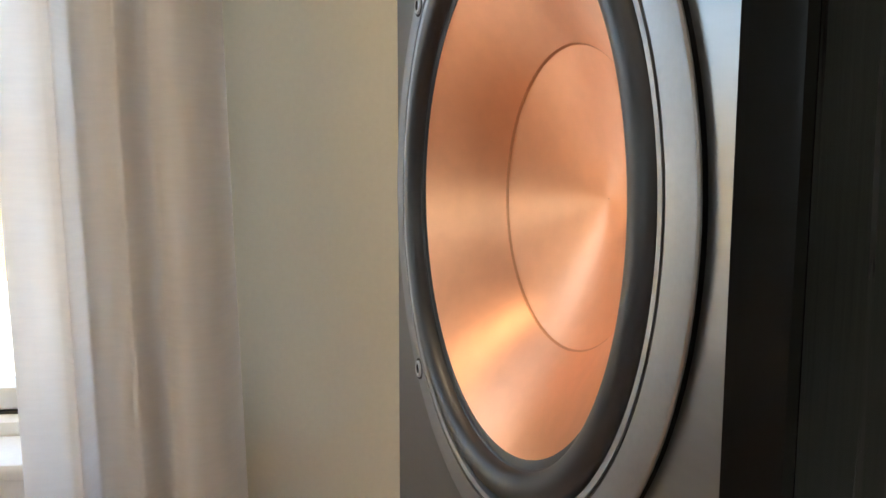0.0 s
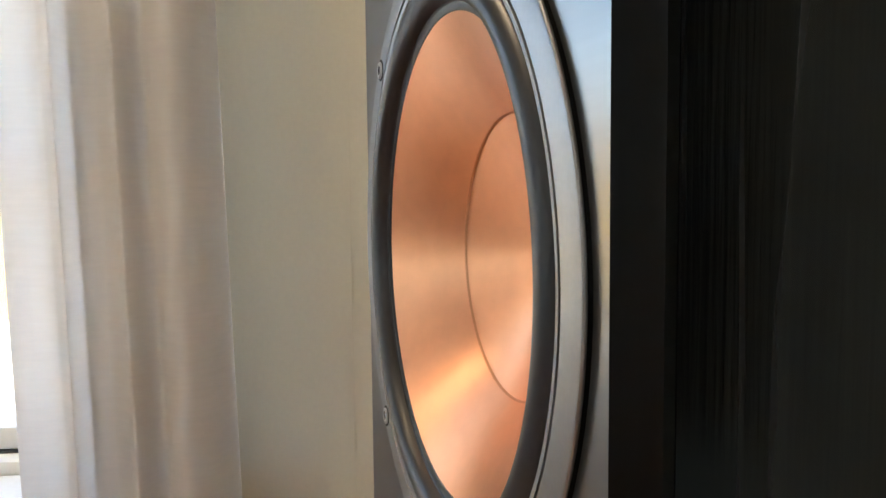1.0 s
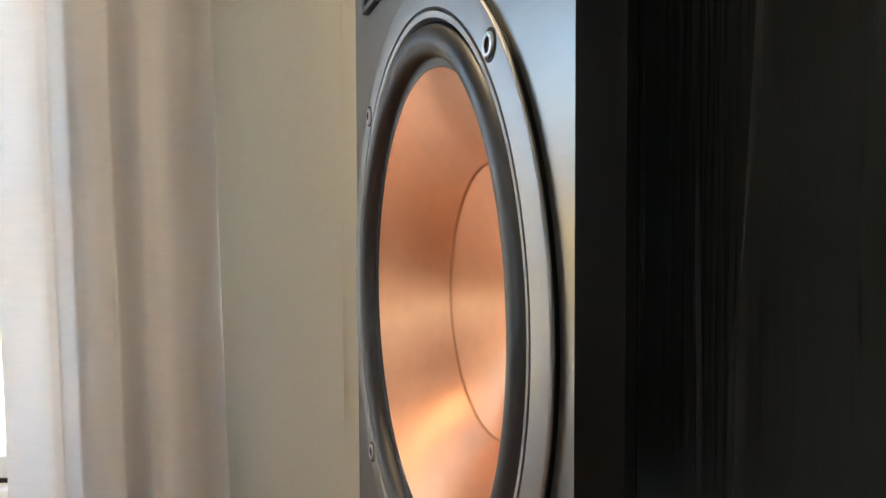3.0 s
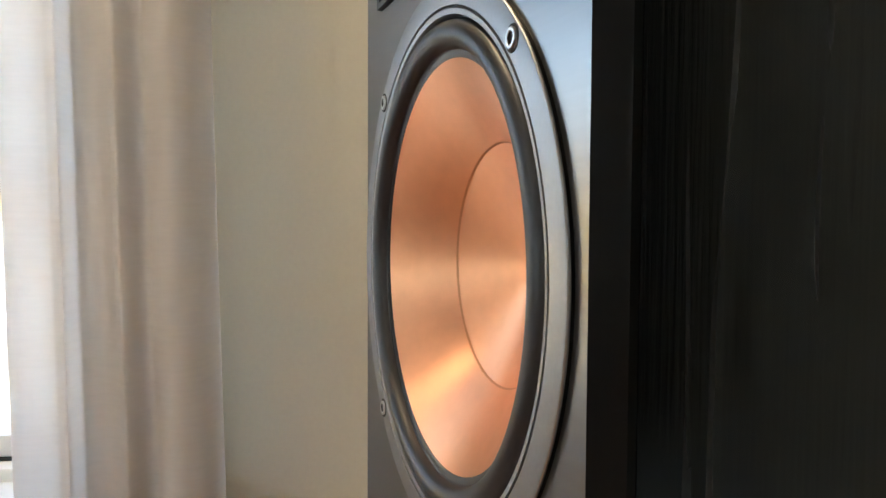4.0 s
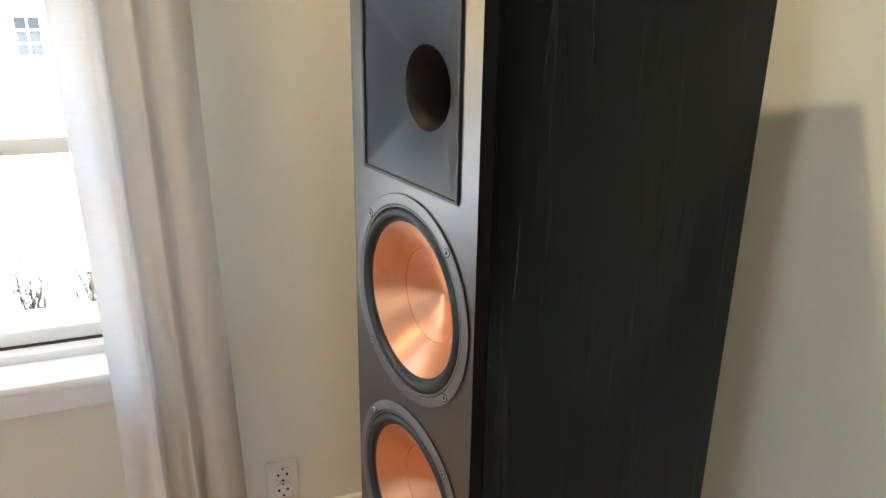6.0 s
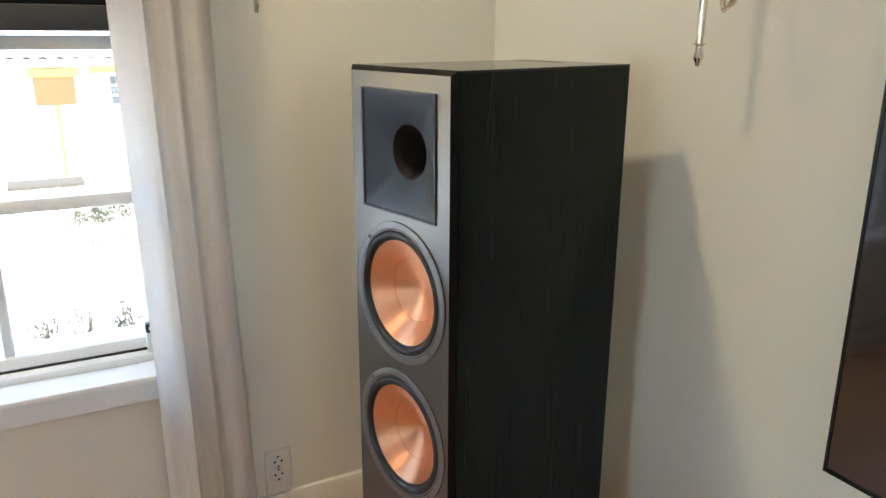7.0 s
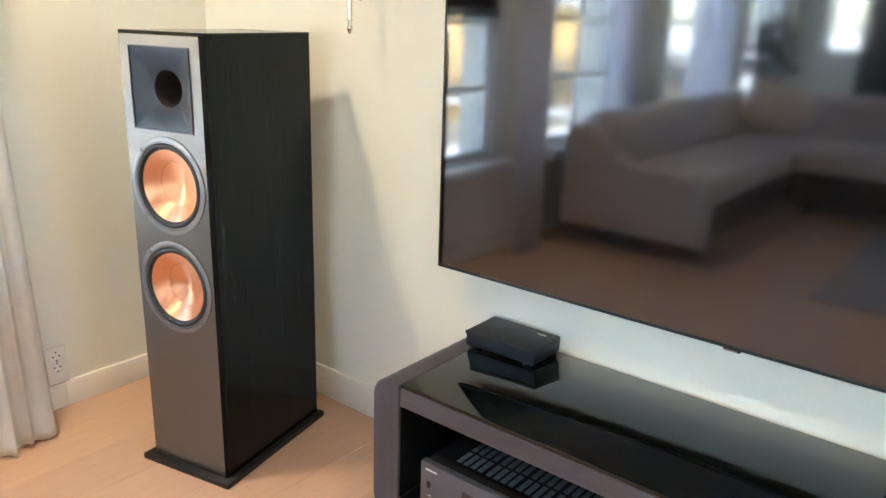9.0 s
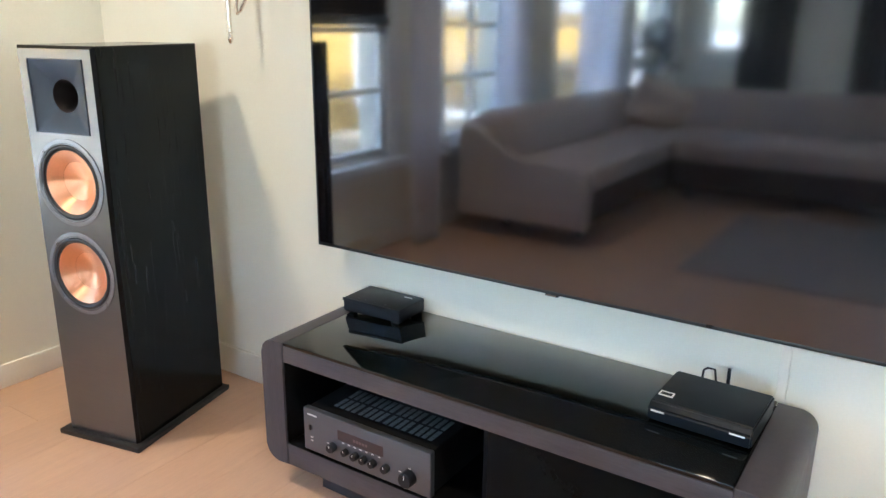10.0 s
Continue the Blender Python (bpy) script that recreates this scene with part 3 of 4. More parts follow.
def woofer(parent, zc):
    """One copper woofer: ring, rubber surround, cone, dish-shaped cap and four screws."""
    ring = part("woofer_ring", lathe([(0.1280, -0.0024), (0.1285, -0.0028), (0.1285, -0.0034), (0.1281, -0.0039), (0.1274, -0.0041), (0.1166, -0.0041), (0.1165, -0.0014), (0.1152, -0.0014),
                                      (0.1151, -0.0040), (0.1128, -0.0037), (0.1119, -0.0020), (0.1114, 0.005), (0.102, 0.03), (0.107, 0.03), (0.122, 0.004), (0.1270, -0.0024)], 128, closed=True),
                M_BEZEL, parent, "graphite satin woofer ring")
    ring.location = (0.0003, 0.0011, zc)
    ring.scale = (0.994, 1, 1.011)
    # Black band added for the shade on the ring's side wall.
    part("edge_shade", lathe([(0.1265, 0.0005), (0.1283, 0.0005), (0.1283, -0.0023), (0.1265, -0.0023)], 128, closed=True), M_SATIN, ring, "ring's side wall, its shade put into black")
    part("groove", lathe([(0.1152, -0.0014), (0.1165, -0.0014), (0.1165, -0.0034), (0.1152, -0.0034)], 128, closed=True), M_BLACKHOLE, ring, "thin black groove")
    roll = []
    for i in range(17):
        a = math.pi * i / 16
        roll.append((0.1050 + 0.0063 * math.cos(a), 0.0006 - 0.0066 * math.sin(a) ** 0.85))
    prof = [(0.1118, 0.008), (0.1116, 0.0004)] + roll + [(0.0980, 0.0012), (0.0962, 0.0013), (0.0951, 0.0018), (0.0948, 0.0026), (0.0947, 0.009)]
    part("surround", lathe(prof, 128), M_RUBBER, ring, "black rubber half-roll surround")
    cone = [(0.0951 - 0.0363 * (k / 10), 0.0020 + 0.0280 * (k / 10) - 0.0018 * math.sin(math.pi * k / 10)) for k in range(11)]
    part("cone", lathe(cone, 128), M_COPPER, ring, "spun copper cone")
    part("cone_joint", lathe([(0.0589, 0.0299), (0.0585, 0.0306), (0.0581, 0.0309)], 96), M_JOINT, ring, "dark glued joint")
    cap = [(0.0582 * (1 - k / 10) + 0.0002, 0.0310 + 0.0185 * math.sin(math.pi / 2 * k / 10)) for k in range(11)]
    part("dust_cap", lathe(cap, 96), M_COPPER, ring, "dished spun copper dust cap")
    for k in range(4):
        a = radians(45.3 + 90 * k)
        at = (0.0863 * (1 if math.cos(a) > 0 else -1), 0.0, 0.0868 * (1 if math.sin(a) > 0 else -1))
        for q in (part("screw_recess", lathe([(0.0060, -0.0040), (0.0059, -0.0044), (0.0053, -0.0045), (0.0045, -0.0043), (0.0044, -0.0041)], 24), M_BLACKHOLE, ring, "black countersunk recess"),
                  part("screw", lathe([(0.0046, -0.0042), (0.0045, -0.0050), (0.0041, -0.0053), (0.0031, -0.0053), (0.0028, -0.0050), (0.0027, -0.0044)], 24), M_SCREW, ring, "bright socket-head screw"),
                  part("screw_socket", lathe([(0.0028, -0.0051), (0.0026, -0.0045), (0.0, -0.0044)], 6), M_BLACKHOLE, ring)):
            q.location = at
            q.scale = (0.88, 1, 0.88)
    return ring


speaker = thing("tower_speaker", SPK, "tall black ash floor speaker with copper woofers and square horn", "loudspeaker")
z0 = 0.018
body = bmesh.new()
tw = 0.019
box(W - tw, W, 0.0125, D, z0, H - 0.004, bm=body)
box(-W, -W + tw, 0.0125, D, z0, H - 0.004, bm=body)
box(-W + tw, W - tw, 0.0125, D, H - tw, H - 0.004, bm=body)
box(-W + tw, W - tw, 0.0125, D, z0, z0 + tw, bm=body)
box(-W + tw, W - tw, D - tw, D, z0 + tw, H - tw, bm=body)
bmesh.ops.remove_doubles(body, verts=body.verts, dist=1e-5)
for v in body.verts:
    v.co.x *= 1 - 0.085 * (v.co.y - 0.0125) / (D - 0.0125)  # the cabinet narrows a little to the back
cabinet = part("cabinet", body, M_ASH, speaker, "black ash veneered cabinet", smooth=0)
top = box(-W, W, 0.0125, D, H - 0.0039, H)
for v in top.verts:
    v.co.x *= 1 - 0.085 * (v.co.y - 0.0125) / (D - 0.0125)
part("top_panel", top, M_ASHTOP, speaker, "smooth black lacquered top", smooth=0)
part("top_seam", box(-0.115, 0.005, 0.3895, 0.3925, H, H + 0.0004), M_BLACKHOLE, speaker, "thin dark seam near the back", smooth=0)
bm = bmesh.new()
vf = [(-W + C, 0, z0), (W - C, 0, z0), (W - C, 0, H - C), (-W + C, 0, H - C)]
e = 0.0008
va = [(-W + e, C - e, z0), (W - e, C - e, z0), (W - e, C - e, H - e), (-W + e, C - e, H - e)]
vb = [(-W, C + 0.0006, z0), (W, C + 0.0006, z0), (W, C + 0.0006, H), (-W, C + 0.0006, H)]
vc = [(-W, 0.0122, z0), (W, 0.0122, z0), (W, 0.0122, H), (-W, 0.0122, H)]
f_, a_, b_, c_ = ([bm.verts.new(p) for p in q] for q in (vf, va, vb, vc))
for i in range(1, 4):
    j = (i + 1) % 4
    bm.faces.new((f_[i], f_[j], a_[j], a_[i]))
    bm.faces.new((a_[i], a_[j], b_[j], b_[i]))
    bm.faces.new((b_[i], b_[j], c_[j], c_[i]))
part("front_edge", bm, M_SATIN, speaker, "black satin chamfered edge round the front", smooth=20)
part("baffle", baffle_plate(), M_BAFFLE, speaker, "brushed graphite front baffle", smooth=0, turn=False)
horn = part("horn", horn_body(), M_HORN, speaker, "soft black square-mouthed horn")
throat = part("throat", lathe([(0.0475, 0.0242), (0.0455, 0.0300), (0.0415, 0.045), (0.034, 0.068), (0.022, 0.100), (0.0, 0.101)], 64), M_THROAT, horn, "dark throat, brown reflection put into its colour")
throat.location = (0, 0, (HZ0 + HZ1) / 2)
woofer(speaker, UZ)
woofer(speaker, LZ)
pl = box(-0.166, 0.164, -0.022, D + 0.016, 0.0, 0.018, bevel=0.003)
for v in pl.verts:
    v.co.x *= 1 - 0.085 * max(v.co.y, 0) / D
part("plinth", pl, M_PLINTH, speaker, "black satin plinth wider than the cabinet")


# ---- wall lamp ----
lamp = thing("wall_lamp", pose(0.857, 0, 1.501), "polished nickel wall lamp with a hanging rod and crystal drop", "wall lamp")
part("wall_plate", lathe([(0.0, -0.001), (0.058, -0.001), (0.060, -0.006), (0.050, -0.014), (0.02, -0.02), (0.0, -0.022)], 40), M_NICKEL, lamp)
arm = [(0, -0.018, 0), (-0.012, -0.06, 0.012), (-0.035, -0.092, 0.03), (-0.044, -0.097, 0.02), (-0.044, -0.097, -0.03)]
part("arm", tube(arm, 0.0065, 10), M_NICKEL, lamp)
rod = part("rod", lathe([(0.0, 0.02), (0.0085, 0.018), (0.0095, -0.02), (0.0090, -0.10), (0.0062, -0.205), (0.0055, -0.222), (0.0, -0.224)], 20, "Z"), M_NICKEL, lamp)
rod.location = (-0.044, -0.097, 0)
fin = part("finial", lathe([(0.0, -0.2215), (0.0105, -0.2222), (0.0110, -0.2240), (0.0058, -0.2262), (0.0062, -0.234), (0.0098, -0.246), (0.0062, -0.2525), (0.0040, -0.259), (0.0, -0.2615)], 12, "Z"), M_NICKEL, lamp)
fin.location = (-0.044, -0.097, 0)
scroll = [(0.0, -0.018, 0.0), (0.002, -0.06, -0.02), (0.010, -0.10, -0.09), (0.020, -0.122, -0.15), (0.030, -0.128, -0.170), (0.042, -0.124, -0.160), (0.060, -0.112, -0.115), (0.080, -0.10, -0.05), (0.085, -0.097, 0.02)]
part("scroll_arm", tube(scroll, 0.0052, 10), M_NICKEL, lamp, "curved nickel scroll")


# ---- television ----
TX0, TX1, TZ0, TZ1 = 1.138, 2.806, 0.6275, 1.5855
tv = thing("television", pose(0, 0.014, 0), "large switched-off flat television on the wall, glossy black", "television")
part("back_cover", box(TX0 + 0.03, TX1 - 0.03, -0.072, -0.030, TZ0 + 0.03, TZ1 - 0.03, bevel=0.01), M_TVFRAME, tv)
part("wall_mount", box(1.75, 2.2, -0.031, -0.0145, 0.95, 1.3, bevel=0.003), M_TVFRAME, tv)
bm = bmesh.new()
for q in ((TX0, TX0 + 0.006, TZ0, TZ1), (TX1 - 0.006, TX1, TZ0, TZ1), (TX0 + 0.006, TX1 - 0.006, TZ1 - 0.006, TZ1), (TX0 + 0.006, TX1 - 0.006, TZ0, TZ0 + 0.009)):
    box(q[0], q[1], -0.0925, -0.070, q[2], q[3], bevel=0.0015, bm=bm)
part("frame", bm, M_TVFRAME, tv)
part("screen", box(TX0 + 0.006, TX1 - 0.006, -0.0905, -0.0725, TZ0 + 0.009, TZ1 - 0.006), M_SCREEN, tv, "glossy black screen", smooth=0)
part("sensor_bar", box(1.940, 1.977, -0.092, -0.078, TZ0 - 0.006, TZ0 + 0.002, bevel=0.002), M_TVFRAME, tv)
part("badge", box(1.945, 1.972, -0.0938, -0.0932, TZ0 - 0.004, TZ0 - 0.001), M_CHROME, tv, "small bright badge", smooth=0)


# ---- media console ----
KX0, KX1, KY0, KY1, KZ0, KZ1 = 1.238, 2.622, -0.437, -0.018, 0.078, 0.458
con = thing("media_console", pose(0, 0, 0), "low dark oak media console with black glass top", "media console")


def end_panel(x0, x1, outer):
    """An upright end with its outer upper and lower corners rounded."""
    r = 0.045
    pts = []
    for cx, cz, a0 in ((0, 1, 90), (0, 0, 180)):
        for k in range(9):
            a = radians(a0 + 90 * k / 8)
            pts.append((x0 + r + r * math.cos(a), (KZ1 - r if cz else KZ0 + r) + r * math.sin(a)))
    pts += [(x1, KZ0), (x1, KZ1)]
    if not outer:
        pts = [(x0 + x1 - px, pz) for px, pz in pts]
    bm = bmesh.new()
    a = [bm.verts.new((px, KY0, pz)) for px, pz in pts]
    b = [bm.verts.new((px, KY1, pz)) for px, pz in pts]
    fa = bm.faces.new(a)
    bm.faces.new(b)
    for i in range(len(pts)):
        j = (i + 1) % len(pts)
        bm.faces.new((a[i], a[j], b[j], b[i]))
    bmesh.ops.bevel(bm, geom=list(fa.edges), offset=0.002, segments=2, affect="EDGES")
    return bm


T, TR = 0.083, 0.093
part("end_panel", end_panel(KX0, KX0 + T, True), M_OAKUP, con)
part("end_panel", end_panel(KX1 - TR, KX1, False), M_OAKUP, con)
XI0, XI1 = KX0 + T + 0.001, KX1 - TR - 0.001
part("front_rail", box(XI0, XI1, KY0 + 0.002, KY0 + 0.022, KZ1 - 0.057, KZ1 - 0.0095, bevel=0.0015), M_OAKDARK, con)
part("bottom_board", box(XI0, XI1, KY0 + 0.002, KY1, KZ0 + 0.001, KZ0 + 0.067, bevel=0.0015), M_OAKDARK, con)
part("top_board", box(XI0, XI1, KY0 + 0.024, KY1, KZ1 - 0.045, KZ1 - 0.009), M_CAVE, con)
part("glass_top", box(XI0 + 0.002, XI1 - 0.002, KY0 + 0.004, KY1 + 0.004, KZ1 - 0.008, KZ1 + 0.001, bevel=0.001), M_BLACKGLASS, con, "black glass inlay")
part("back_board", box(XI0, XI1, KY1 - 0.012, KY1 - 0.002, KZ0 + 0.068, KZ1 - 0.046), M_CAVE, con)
# Thin black sheets added over the oak to darken the opening.
part("dark_sheet", box(XI0, XI0 + 0.003, KY0 + 0.004, KY1 - 0.014, KZ0 + 0.0705, KZ1 - 0.058), M_CAVE, con, "added black sheet that darkens the opening", smooth=0)
part("shelf_dark_sheet", box(XI0 + 0.004, 1.954, KY0 + 0.004, KY1 - 0.014, KZ0 + 0.0672, KZ0 + 0.0700), M_CAVE, con, "added black sheet that darkens the opening", smooth=0)
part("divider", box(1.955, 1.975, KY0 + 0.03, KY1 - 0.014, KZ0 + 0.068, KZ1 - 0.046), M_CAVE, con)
flap = part("flap_door", box(1.98, XI1 - 0.004, KY0 + 0.006, KY0 + 0.014, KZ0 + 0.070, KZ1 - 0.059, bevel=0.001), M_SMOKED, con, "smoked glass flap door")
part("plinth", box(KX0 + 0.16, KX1 - 0.16, KY0 + 0.06, KY1 - 0.05, 0.0, KZ0), M_OAKDARK, con)


# ---- receiver ----
AX0, AX1, AY0, AY1, AZ0, AZ1 = 1.396, 1.824, -0.441, -0.08, 0.1485, 0.289
amp = thing("stereo_receiver", pose(0, 0, 0), "dark titanium stereo receiver standing in the console", "receiver")
part("case", box(AX0 + 0.004, AX1 - 0.004, AY0 + 0.022, AY1, AZ0 + 0.014, AZ1 - 0.002, bevel=0.003), M_AMPTOP, amp)
face = part("front_panel", box(AX0, AX1, AY0, AY0 + 0.020, AZ0 + 0.012, AZ1, bevel=0.003), M_AMPFACE, amp)
for fx in (AX0 + 0.05, AX1 - 0.05):
    for fy in (AY0 + 0.06, AY1 - 0.05):
        f = part("foot", lathe([(0.0, 0.0), (0.02, 0.0), (0.022, 0.013), (0.0, 0.0135)], 20, "Z"), M_BLACKPLASTIC, amp)
        f.location = (fx, fy, AZ0)


def knob(x, z, r, depth):
    k = part("knob", lathe([(0.0, -depth), (r * 0.85, -depth), (r, -depth + 0.003), (r * 1.05, -0.0004), (0.0, -0.0004)], 24), M_BLACKPLASTIC, amp, "black turning knob")
    k.location = (x, AY0, z)
    part("pointer", box(-0.0008, 0.0008, -depth - 0.0006, -depth + 0.0002, r * 0.2, r * 0.8), M_WHITEBAR, k, smooth=0)


ZR = AZ0 + 0.052
for kx, kr, kd in ((0.107, 0.0135, 0.018), (0.153, 0.010, 0.014), (0.187, 0.011, 0.016), (0.217, 0.011, 0.016), (0.247, 0.011, 0.016), (0.290, 0.012, 0.016)):
    knob(AX0 + kx, ZR, kr, kd)
knob(AX1 - 0.064, AZ0 + 0.052, 0.021, 0.026)
part("display_window", box(AX0 + 0.125, AX0 + 0.280, AY0 - 0.0012, AY0 - 0.0004, AZ0 + 0.080, AZ0 + 0.110), M_DISPLAY, amp, "faint amber display", smooth=0)
for i in range(5):
    part("display_bar", box(AX0 + 0.180 + i * 0.010, AX0 + 0.187 + i * 0.010, AY0 - 0.0022, AY0 - 0.0014, AZ0 + 0.091, AZ0 + 0.098), M_DIGIT, amp, smooth=0)
part("power_button", box(AX0 + 0.022, AX0 + 0.030, AY0 - 0.004, AY0 - 0.0003, AZ0 + 0.078, AZ0 + 0.094, bevel=0.001), M_BLACKPLASTIC, amp)
part("badge_bar", box(AX0 + 0.016, AX0 + 0.050, AY0 - 0.001, AY0 - 0.0003, AZ1 - 0.018, AZ1 - 0.014), M_WHITEBAR, amp, smooth=0)
for bx, bz in ((0.026, 0.055), (0.026, 0.045), (0.085, 0.056), (0.10, 0.056), (0.33, 0.056), (0.345, 0.040), (0.36, 0.075), (0.140, 0.074), (0.160, 0.074), (0.180, 0.074), (0.200, 0.074), (0.220, 0.074), (0.240, 0.074), (0.262, 0.074), (0.130, 0.103), (0.262, 0.103)):
    part("print_bar", box(AX0 + bx, AX0 + bx + 0.008, AY0 - 0.001, AY0 - 0.0003, AZ0 + bz, AZ0 + bz + 0.0025), M_WHITEBAR, amp, smooth=0)
for r in range(2):
    for c in range(16):
        x0 = AX0 + 0.065 + c * 0.0203 + 0.004 * (c // 4)
        y0 = AY0 + 0.054 + r * 0.060
        bm = bmesh.new()
        for s in range(3):
            box(x0, x0 + 0.0125, y0 + s * 0.0175, y0 + s * 0.0175 + 0.0165, AZ1 - 0.0018, AZ1 - 0.0008, bm=bm)
        part("vent_slot", bm, M_SLOT, amp, smooth=0)


# ---- small black box on the console ----
mb = thing("media_box", pose(1.404, -0.083, KZ1 + 0.001, 0, 0, 1.0), "small matt black media box on the glass top", "media box")
part("body", box(-0.105, 0.105, -0.066, 0.066, 0.004, 0.045, bevel=0.003), M_BLACKPLASTIC, mb)
part("front_lip", box(-0.1055, 0.1055, -0.0695, -0.0645, 0.036, 0.0455, bevel=0.0012), M_BLACKPLASTIC, mb)
part("label_bar", box(0.050, 0.078, 0.036, 0.041, 0.0453, 0.0459), M_WHITEBAR, mb, "white printed bar", smooth=0)
for px in (-0.06, -0.035, 0.0, 0.04):
    part("button_mark", box(px, px + 0.005, -0.050, -0.0475, 0.0453, 0.0458), M_SLOT, mb, smooth=0)
for fx in (-0.085, 0.085):
    for fy in (-0.052, 0.052):
        part("foot", box(fx - 0.014, fx + 0.014, fy - 0.01, fy + 0.01, 0.0, 0.0042, bevel=0.001), M_BLACKPLASTIC, mb)

# ---- set-top box ----
sb = thing("settop_box", pose(2.416, -0.190, KZ1 + 0.001, 0, 0, -2), "flat black set-top box with rounded front on the glass top", "set-top box")
bm = bmesh.new()
prof = [(-0.0945, 0.006), (-0.096, 0.036), (-0.080, 0.049), (0.094, 0.053), (0.096, 0.006)]
rows = [[bm.verts.new((x, y, z)) for y, z in prof] for x in (-0.112, 0.112)]
bm.faces.new(rows[0])
bm.faces.new(rows[1])
for i in range(len(prof)):
    j = (i + 1) % len(prof)
    bm.faces.new((rows[0][i], rows[0][j], rows[1][j], rows[1][i]))
bmesh.ops.bevel(bm, geom=bm.edges[:], offset=0.004, segments=2, affect="EDGES")
part("body", bm, M_BLACKCASE, sb)
for fx in (-0.09, 0.09):
    for fy in (-0.06, 0.06):
        part("foot", box(fx - 0.012, fx + 0.012, fy - 0.012, fy + 0.012, 0.0, 0.0066), M_BLACKPLASTIC, sb)
for lx, ly, lz, w in ((-0.104, -0.0955, 0.029, 0.030), (0.066, -0.0955, 0.029, 0.032)):
    part("label_bar", box(lx, lx + w, ly - 0.001, ly + 0.0, lz, lz + 0.004), M_WHITEBAR, sb, "white printed bar", smooth=0)
bm = bmesh.new()
for q in ((-0.106, -0.074, -0.050, -0.047), (-0.106, -0.074, -0.031, -0.028), (-0.106, -0.103, -0.047, -0.031), (-0.077, -0.074, -0.047, -0.031)):
    box(q[0], q[1], q[2], q[3], 0.0485, 0.0514, bm=bm)
part("emblem", bm, M_WHITEBAR, sb, "thin outlined emblem", smooth=0)
part("cable", tube([(-0.02, 0.094, 0.03), (-0.025, 0.118, 0.035), (-0.035, 0.135, 0.060), (-0.05, 0.125, 0.064), (-0.062, 0.138, 0.050), (-0.066, 0.142, 0.002)], 0.0028, 8), M_CABLE, sb)
ant = thing("dongle", pose(2.418, -0.050, KZ1 + 0.001), "small upright black stick beside the set-top box", "receiver stick")
part("stick", box(-0.004, 0.004, -0.003, 0.003, 0.006, 0.070, bevel=0.001), M_BLACKPLASTIC, ant)
part("foot", box(-0.012, 0.012, -0.01, 0.01, 0.0, 0.0062, bevel=0.001), M_BLACKPLASTIC, ant)
solid("cable_cover", box(2.519, 2.541, -0.008, 0.0, 0.455, 0.66, bevel=0.002), M_TRIM, "narrow cream cable cover up the wall", "cable cover")

# ---- wall socket ----
so = thing("wall_socket", pose(XW, -0.658, 0.166), "double white earthed wall socket on a raised plate", "wall socket")
part("plate", box(0.0002, 0.012, -0.035, 0.035, -0.075, 0.056, bevel=0.005), M_SOCKET, so)
for sz in (0.023, -0.016):
    ins = part("insert", lathe([(0.0195, 0.0121), (0.0195, 0.0146), (0.0180, 0.0156), (0.0172, 0.0126), (0.0, 0.0124)], 32, "Z"), M_PLUG, so)
    ins.rotation_euler = (0, radians(90), 0)
    ins.location = (0, 0, sz)
    for hy, hz in ((-0.0095, 0.0), (0.0095, 0.0), (0.0, 0.015), (0.0, -0.015)):
        hole = part("hole", lathe([(0.0, 0.0127), (0.0030, 0.0127), (0.0030, 0.0132), (0.0, 0.0132)], 12, "Z"), M_BLACKHOLE, ins)
        hole.location = (-hz, hy, 0)


# ---- window catch ----
wc = thing("window_catch", pose(-0.005, -0.937, 0.5615), "small white window catch with a dark label on the frame", "window catch")
part("body", box(-0.012, 0.012, -0.012, 0.012, 0.0, 0.050, bevel=0.003), M_PLUG, wc)
part("cap", box(-0.0125, 0.0125, -0.0125, 0.0125, 0.0505, 0.072, bevel=0.002), M_BLACKPLASTIC, wc, "dark printed cap")
for q in (-0.006, 0.001):
    part("print_bar", box(0.0126, 0.0132, q, q + 0.005, 0.058, 0.066), M_WHITEBAR, wc, smooth=0)


# ---- corner sofa ----
sofa = thing("corner_sofa", pose(0, 0, 0), "warm grey fabric corner sofa standing before the windows", "sofa")


def cushion(name, x0, x1, y0, y1, z0, z1, bevel, label="", slope=0.0, axis="x", mat=M_SOFA):
    bm = box(x0, x1, y0, y1, z0, z1, bevel=bevel, segments=4)
    for v in bm.verts:
        f = (v.co.z - z0) / (z1 - z0)
        if axis == "x":
            v.co.x += slope * f
        else:
            v.co.y += slope * f
    return part(name, bm, mat, sofa, label)


# Both bases carry the shade under the seat in their colour.
cushion("base", 0.148, 1.00, -5.20, -2.60, 0.110, 0.32, 0.03, "recessed base, its shade put into dark brown cloth", mat=M_SOFABASE)
cushion("base", 1.01, 3.60, -5.20, -4.18, 0.110, 0.32, 0.03, "recessed base, its shade put into dark brown cloth", mat=M_SOFABASE)
cushion("seat_cushion", 0.45, 1.035, -4.10, -2.60, 0.32, 0.485, 0.05)
cushion("seat_cushion", 0.45, 3.60, -5.00, -4.11, 0.32, 0.485, 0.05)
cushion("backrest", 0.146, 0.46, -5.20, -2.59, 0.30, 0.775, 0.11)
cushion("backrest", 0.46, 3.60, -5.26, -4.99, 0.30, 0.80, 0.11)
bm = bmesh.new()
arm = [(0.146, 0.110), (0.146, 0.60), (0.165, 0.68), (0.22, 0.725), (0.29, 0.72), (0.36, 0.67), (0.43, 0.57), (0.50, 0.515), (0.60, 0.50), (0.80, 0.498), (0.98, 0.49), (1.025, 0.46), (1.035, 0.40), (1.035, 0.110)]
